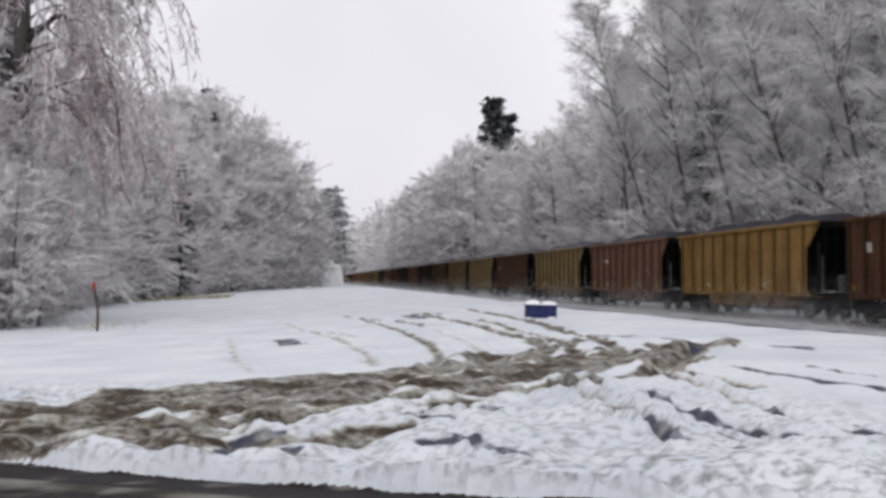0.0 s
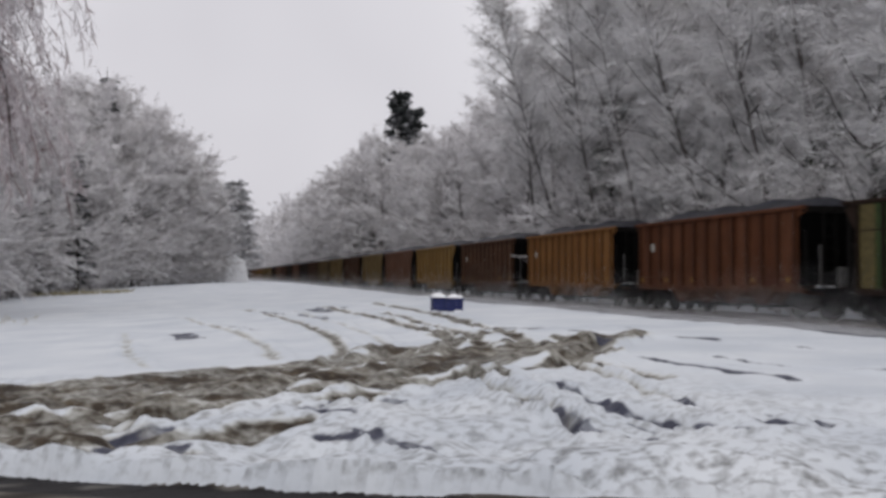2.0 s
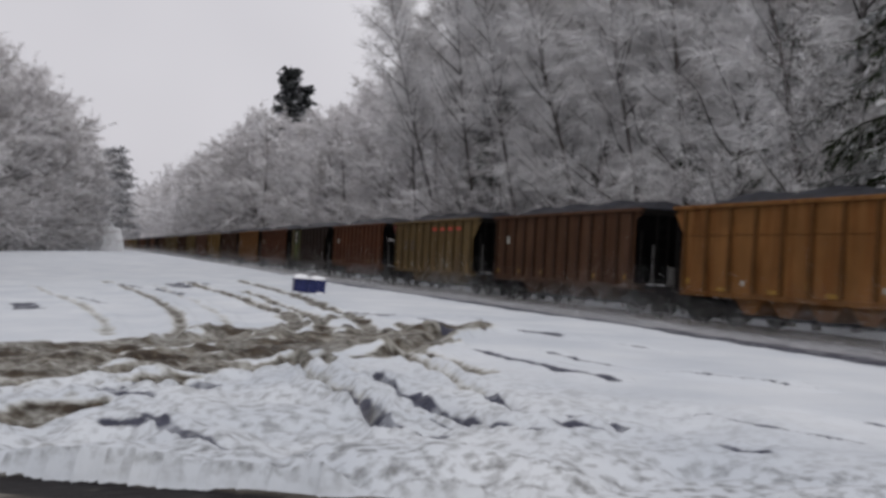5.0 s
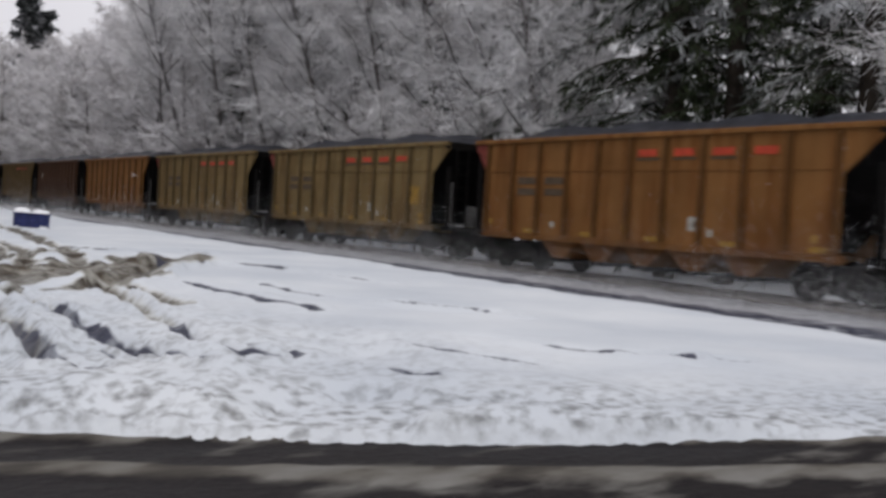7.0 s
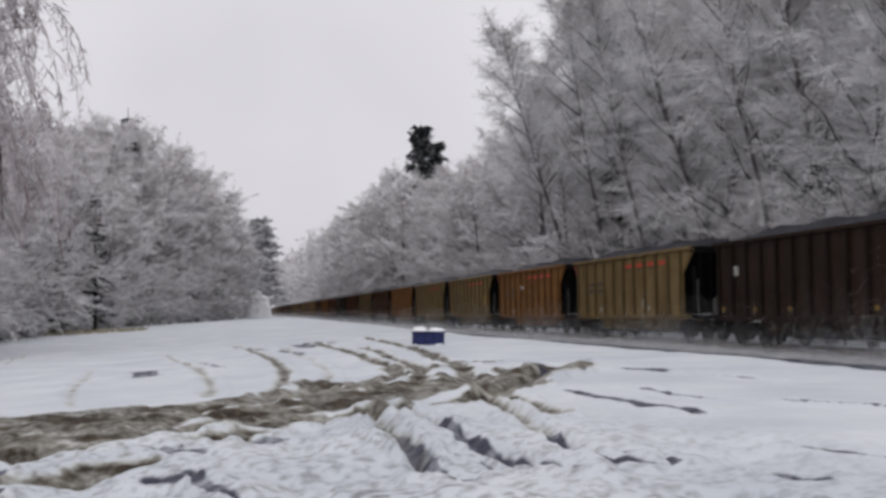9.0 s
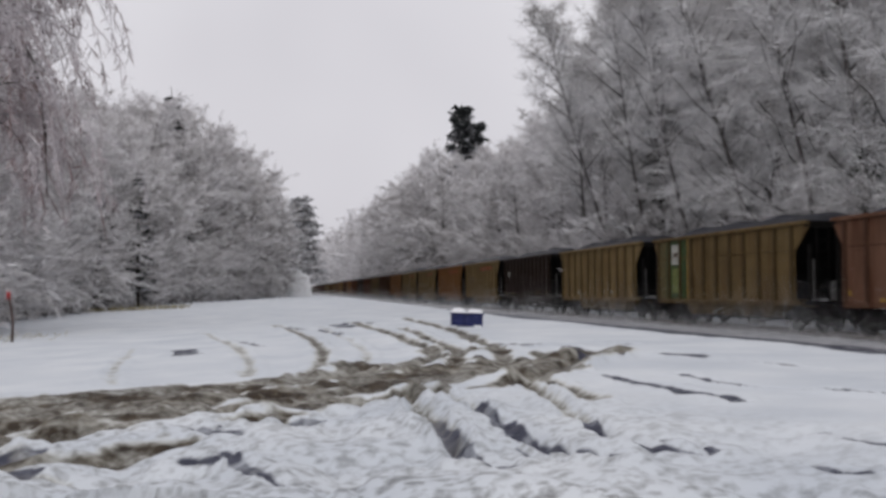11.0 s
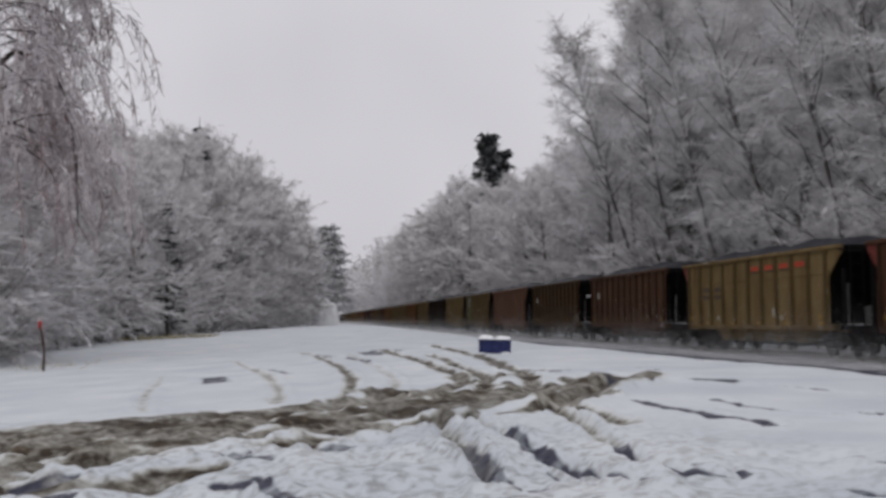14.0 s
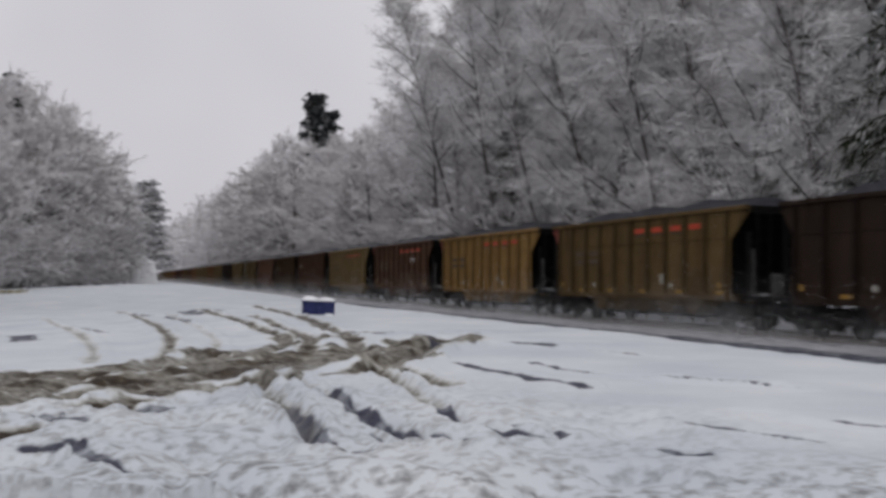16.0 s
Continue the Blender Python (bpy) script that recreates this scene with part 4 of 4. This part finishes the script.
# undergrowth between the stand and the track
brush = [(bare_tree(s, 6, 26, 7, 34, 0.020, 0.5, 0.02, droop=-0.25, limb_bend=0.2, name="frosted_shrub"), 6) for s in (31, 32)]
spots = [(track_x(y) + 4.3 + rnd.uniform(-0.4, 1.2), y, rnd.uniform(4.0, 7.0) if y > 54 else rnd.uniform(4.5, 8.5)) for y in np.arange(39, 95, 2.6).tolist()]
spots += [(25.4, 64.0, 8.5), (25.5, 66.4, 8.0), (25.6, 61.5, 8.0)]
plant(brush, spots, "frosted brushwood thicket beside the railway", "shrub", "railway brush")

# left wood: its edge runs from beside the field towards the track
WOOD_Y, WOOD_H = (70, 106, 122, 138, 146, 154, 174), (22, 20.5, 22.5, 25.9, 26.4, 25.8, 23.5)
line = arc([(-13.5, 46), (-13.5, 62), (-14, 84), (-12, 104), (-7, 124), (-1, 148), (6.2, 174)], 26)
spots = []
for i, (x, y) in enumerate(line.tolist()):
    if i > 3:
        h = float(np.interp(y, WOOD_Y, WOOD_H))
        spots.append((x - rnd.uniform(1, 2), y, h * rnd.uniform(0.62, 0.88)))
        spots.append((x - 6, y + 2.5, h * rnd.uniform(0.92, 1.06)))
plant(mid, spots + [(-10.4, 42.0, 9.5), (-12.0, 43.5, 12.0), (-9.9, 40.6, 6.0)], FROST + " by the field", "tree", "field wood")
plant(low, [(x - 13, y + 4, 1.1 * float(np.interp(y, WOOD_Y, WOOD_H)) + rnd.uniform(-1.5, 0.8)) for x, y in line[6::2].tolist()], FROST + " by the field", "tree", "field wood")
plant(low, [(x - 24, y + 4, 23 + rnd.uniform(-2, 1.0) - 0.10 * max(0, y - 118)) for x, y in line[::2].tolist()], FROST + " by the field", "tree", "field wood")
plant(brush, [(x + rnd.uniform(-1, 0.6), y, rnd.uniform(5, 10)) for x, y in arc(line, 46).tolist()], "frosted brushwood thicket at the field's edge", "shrub", "field brush")
plant(brush, [(-11.3, 40.5, 5.5), (-12.0, 43, 7.5), (-13.8, 47.5, 8.5), (-10.8, 49, 6.0), (-12.5, 52, 9), (-9.7, 44.5, 3.0), (-9.4, 43.2, 5.0)], "frosted brushwood thicket at the field's edge", "shrub", "field brush")
plant(brush, [(x + rnd.uniform(0.2, 1.4), y, rnd.uniform(2.5, 5)) for x, y in arc(line, 70).tolist()], "low frosted brushwood at the field's edge", "shrub", "field brush")
rosy = [(bare_tree(s, 13, 26, 6, 20, 0.05, 0.26, 0.1, droop=-0.25, mat=ROSY), 13) for s in (41,)]
plant(rosy, [(-13.2, 57, 12.5), (-15.5, 63, 14), (-16.5, 53, 14)], "reddish leafless tree under thin frost", "tree", "field wood")
clear_templates(rosy)
clear_templates(brush)
clear_templates(mid)
clear_templates(low)


def weeping_tree():
    """A big old tree whose long branches arch out over the field and hang down."""
    r = np.random.RandomState(8)
    tree = new("weeping_tree")
    g = Geo().tube([(0, 0, 0), (0.1, 0, 6), (-0.1, 0.1, 13), (0.1, 0, 20), (0.3, 0, 26)], [0.5, 0.42, 0.33, 0.22, 0.06], 9)
    crown, tw = Geo(), Twigs()
    for k in range(60):
        h = 8 + 17 * (k + r.rand()) / 60
        az = r.uniform(-1.5, 1.5) if k % 4 else r.uniform(0, 6.28)
        reach = r.uniform(2.4, 5.8) * (1.15 - 0.5 * (h - 8) / 18)
        limb = curve_points(np.array([0.05, 0.05, h]), np.array([math.cos(az), math.sin(az), 0.75]), reach, -1.2, 5, r)
        g.tube(limb.tolist(), [0.07, 0.055, 0.045, 0.035, 0.025, 0.015], 5)
        for s in range(9):
            f = 0.25 + 0.75 * (s + r.rand()) / 9
            j = int(min(f * 5, 4))
            q = limb[j] + (limb[j + 1] - limb[j]) * (f * 5 - j)
            hang = curve_points(q, np.array([math.cos(az) * 0.7, math.sin(az) * 0.7, 0.1]) + r.normal(0, 0.25, 3), r.uniform(2.0, 6.2), -2.8, 5, r)
            coat = r.uniform(0.1, 0.8)
            for a, b in zip(hang[:-1], hang[1:]):
                tw.put(a, b + (b - a) * 0.25, 0.030, coat)
            for _ in range(40):
                i = r.randint(1, 5)
                c = hang[i] + (hang[i + 1] - hang[i]) * r.rand()
                tw.put(c, c + r.normal(0, 0.24, 3) + np.array([0, 0, -0.28]), r.uniform(0.014, 0.034), coat + r.uniform(-0.1, 0.25))
    # one thick bough that bows over and hangs
    bow = [(0, 0, 11.5), (1.4, -0.3, 12.6), (2.8, -0.5, 12.3), (3.6, -0.5, 10.6), (4.0, -0.5, 8.2), (4.1, -0.5, 5.6)]
    g.tube(bow, [0.13, 0.11, 0.09, 0.08, 0.06, 0.02], 6)
    for i in range(1, 5):
        for _ in range(30):
            a = np.array(bow[i]) + (np.array(bow[i + 1]) - np.array(bow[i])) * r.rand()
            b = a + np.array([r.normal(0, 0.45), r.normal(0, 0.45), -r.uniform(0.4, 1.5)])
            tw.put(a, b, r.uniform(0.014, 0.03), r.uniform(0, 0.6))
    tw.into(crown, r)
    part("trunk", g, BARK, tree, "dark bark rimed on one side", True)
    part("crown", crown, ROSY, tree, "hanging frosted twigs")
    return tagged(tree, "big weeping tree with hanging frost-covered branches", "tree")


weep = weeping_tree()
weep.matrix_basis = pose(-10.6, 45.5, -0.4, 0, 0, -8)

# dark conifers
firs = [(conifer(61, 22, 40, 0.035, NEEDLE, 0.17, sprays=60, spray=0.2), 22), (conifer(62, 20, 36, 0.035, NEEDLE, 0.19, sprays=60, spray=0.2), 20)]
plant(firs, [(26.2, 26.6, 24), (27.6, 28.6, 25), (26.2, 34.2, 17), (28.5, 22.5, 23), (26.4, 24.2, 22), (27.2, 20.0, 22), (26.6, 41.5, 11), (26.6, 65.0, 15)], "dark green fir with snow on drooping boughs", "tree", "firs behind the train")
clear_templates(firs)
dark = [(conifer(71, 20, 26, 0.09, DARKNEEDLE, 0.12, -0.3, 0.5, sprays=34, spray=0.3), 20)]
plant(dark, [(-8.2, 142, 27.5), (-8.8, 106, 13.4), (-11.0, 95.5, 10.6), (-11.5, 96.5, 9.0), (-5.2, 131, 12.0), (26.8, 108, 9.5), (26.0, 52, 7.0), (-12.6, 49.5, 19), (-13.8, 50.5, 23)], "slender dark conifer thinly dusted with snow", "tree", "lone conifers")
clear_templates(dark)


cone = [(conifer(84, 19, 34, 0.12, GREYFIR, 0.25, -0.1, 0.25, 0.42, 60, 0.45), 19)]
plant(cone, [(11.3, 206, 19.0)], "grey frosted conical conifer at the field's end", "tree", "lone conifers")
clear_templates(cone)
plume = [(conifer(81, 29, 34, 0.22, DARKNEEDLE, 0.10, 0.3, 0.5, 0.3, 44, 0.45), 29)]
plant(plume, [(33.5, 163, 30.0), (35.6, 164, 27.5)], "tall clumpy dark conifer standing above the wood", "tree", "lone conifers")
clear_templates(plume)


# ---- small things on the field ----
def snow_cap(g, x0, y0, x1, y1, z, h, seed):
    r = random.Random(seed)
    n = 6
    s = len(g.v)
    for j in range(n + 1):
        for i in range(n + 1):
            u, v = i / n * 2 - 1, j / n * 2 - 1
            k = (1 - u ** 4) * (1 - v ** 4)
            g.v.append((x0 + (x1 - x0) * i / n, y0 + (y1 - y0) * j / n, z + h * k * r.uniform(0.7, 1.1)))
    g.f += [(s + j * (n + 1) + i, s + j * (n + 1) + i + 1, s + (j + 1) * (n + 1) + i + 1, s + (j + 1) * (n + 1) + i) for j in range(n) for i in range(n)]
    return g


bin_box = new("storage_box")
part("body", Geo().prism([(-0.30, 0.0), (0.30, 0.0), (0.33, 0.46), (-0.33, 0.46)], -0.46, 0.46), BLUE, bin_box)
part("rim", Geo().box(-0.49, -0.36, 0.42, 0.49, 0.36, 0.47, 0.02), BLUE, bin_box)
for x in (-0.28, 0.0, 0.28):
    part("rib", Geo().box(x - 0.03, -0.355, 0.02, x + 0.03, -0.30, 0.42), BLUE, bin_box)
part("notch", Geo().box(0.20, -0.37, 0.02, 0.42, -0.31, 0.10), SNOW, bin_box, "snow packed against the base")
part("snow_cap", snow_cap(Geo(), -0.49, -0.37, 0.0, 0.37, 0.465, 0.13, 4), SNOW, bin_box, "rounded cap of white snow", True)
part("snow_cap", snow_cap(Geo(), 0.0, -0.37, 0.49, 0.37, 0.465, 0.11, 5), SNOW, bin_box, "rounded cap of white snow", True)
bin_box.matrix_basis = pose(7.40, 32.3, 0.44, 0, 1.5, -8)
tagged(bin_box, "dark blue plastic box capped with snow on the field", "box")

marker = new("marker_post")
part("stake", Geo().tube([(0, 0, -0.1), (0.02, 0, 0.6), (-0.05, 0, 1.15), (-0.12, 0, 1.45)], [0.045, 0.045, 0.045, 0.04], 7), POST, marker)
part("reflector", Geo().box(-0.19, -0.03, 1.36, -0.06, 0.03, 1.62, 0.03), POSTRED, marker, "faded red reflector plate")
marker.matrix_basis = pose(-6.4, 37.2, float(plane_z(-6.4, 37.2)))
tagged(marker, "bent rusty marker post with a red head", "post")

r = np.random.RandomState(90)
grass = Twigs()
for _ in range(700):
    x, y = r.uniform(-11.5, -3.5), 0
    y = 92 + r.normal(0, 1.2)
    z = float(plane_z(x, y))
    grass.put(np.array([x, y, z]), np.array([x + r.normal(0, 0.15), y, z + r.uniform(0.1, 0.45)]), 0.03)
for _ in range(70):
    x, y = r.uniform(-8.2, -5.2), r.uniform(37, 41)
    z = float(plane_z(x, y))
    grass.put(np.array([x, y, z]), np.array([x + r.normal(0, 0.2), y, z + r.uniform(0.05, 0.3)]), 0.012)
gg = Geo()
grass.into(gg, r)
tagged(new("dry_grass", gg.mesh("dry_grass", DRYGRASS)), "tufts of dry yellow grass poking through snow", "grass", kind="stuff")

# added white mound in place of the bright gap at the field's end
bank = Geo()
nb = 14
for j in range(nb + 1):
    for i in range(nb + 1):
        u, v = i / nb * 2 - 1, j / nb * 2 - 1
        bank.v.append((u * 2.4, v * 1.6, 4.7 * max(0.0, 1 - abs(u) ** 3.5) ** 0.6 * max(0.0, 1 - v * v) ** 0.6 * (0.9 + 0.3 * noise.noise((u * 3, v * 3, 3)))))
bank.f = [(j * (nb + 1) + i, j * (nb + 1) + i + 1, (j + 1) * (nb + 1) + i + 1, (j + 1) * (nb + 1) + i) for j in range(nb) for i in range(nb)]
snow_bank = tagged(new("snow_bank", bank.mesh("snow_bank", SNOW, True)), "white mound standing in for a bright gap in the trees", "snow bank")
snow_bank.matrix_basis = pose(9.3, 174, 0.6)


def motions():
    """The train runs away along its track, at a nearly even speed."""
    for m, car in cars:
        rows = []
        for t, late in ((0, 0.2), (2, -1.5), (4, -1.3), (6, 0.0), (7, 0.45), (9, -0.6), (11, -1.6), (12.5, -2.3), (14, -2.8), (16, -3.8)):
            y = LEAD + SPEED * t + PITCH * m - 6.55 + late
            turn = -math.degrees(math.atan(2 * CURVE * min(max(y, 0), 120)))
            rows.append((t, pose(track_x(y), y, float(track_z(y)), 0, 0, turn)))
        walk(car, rows)


motions()
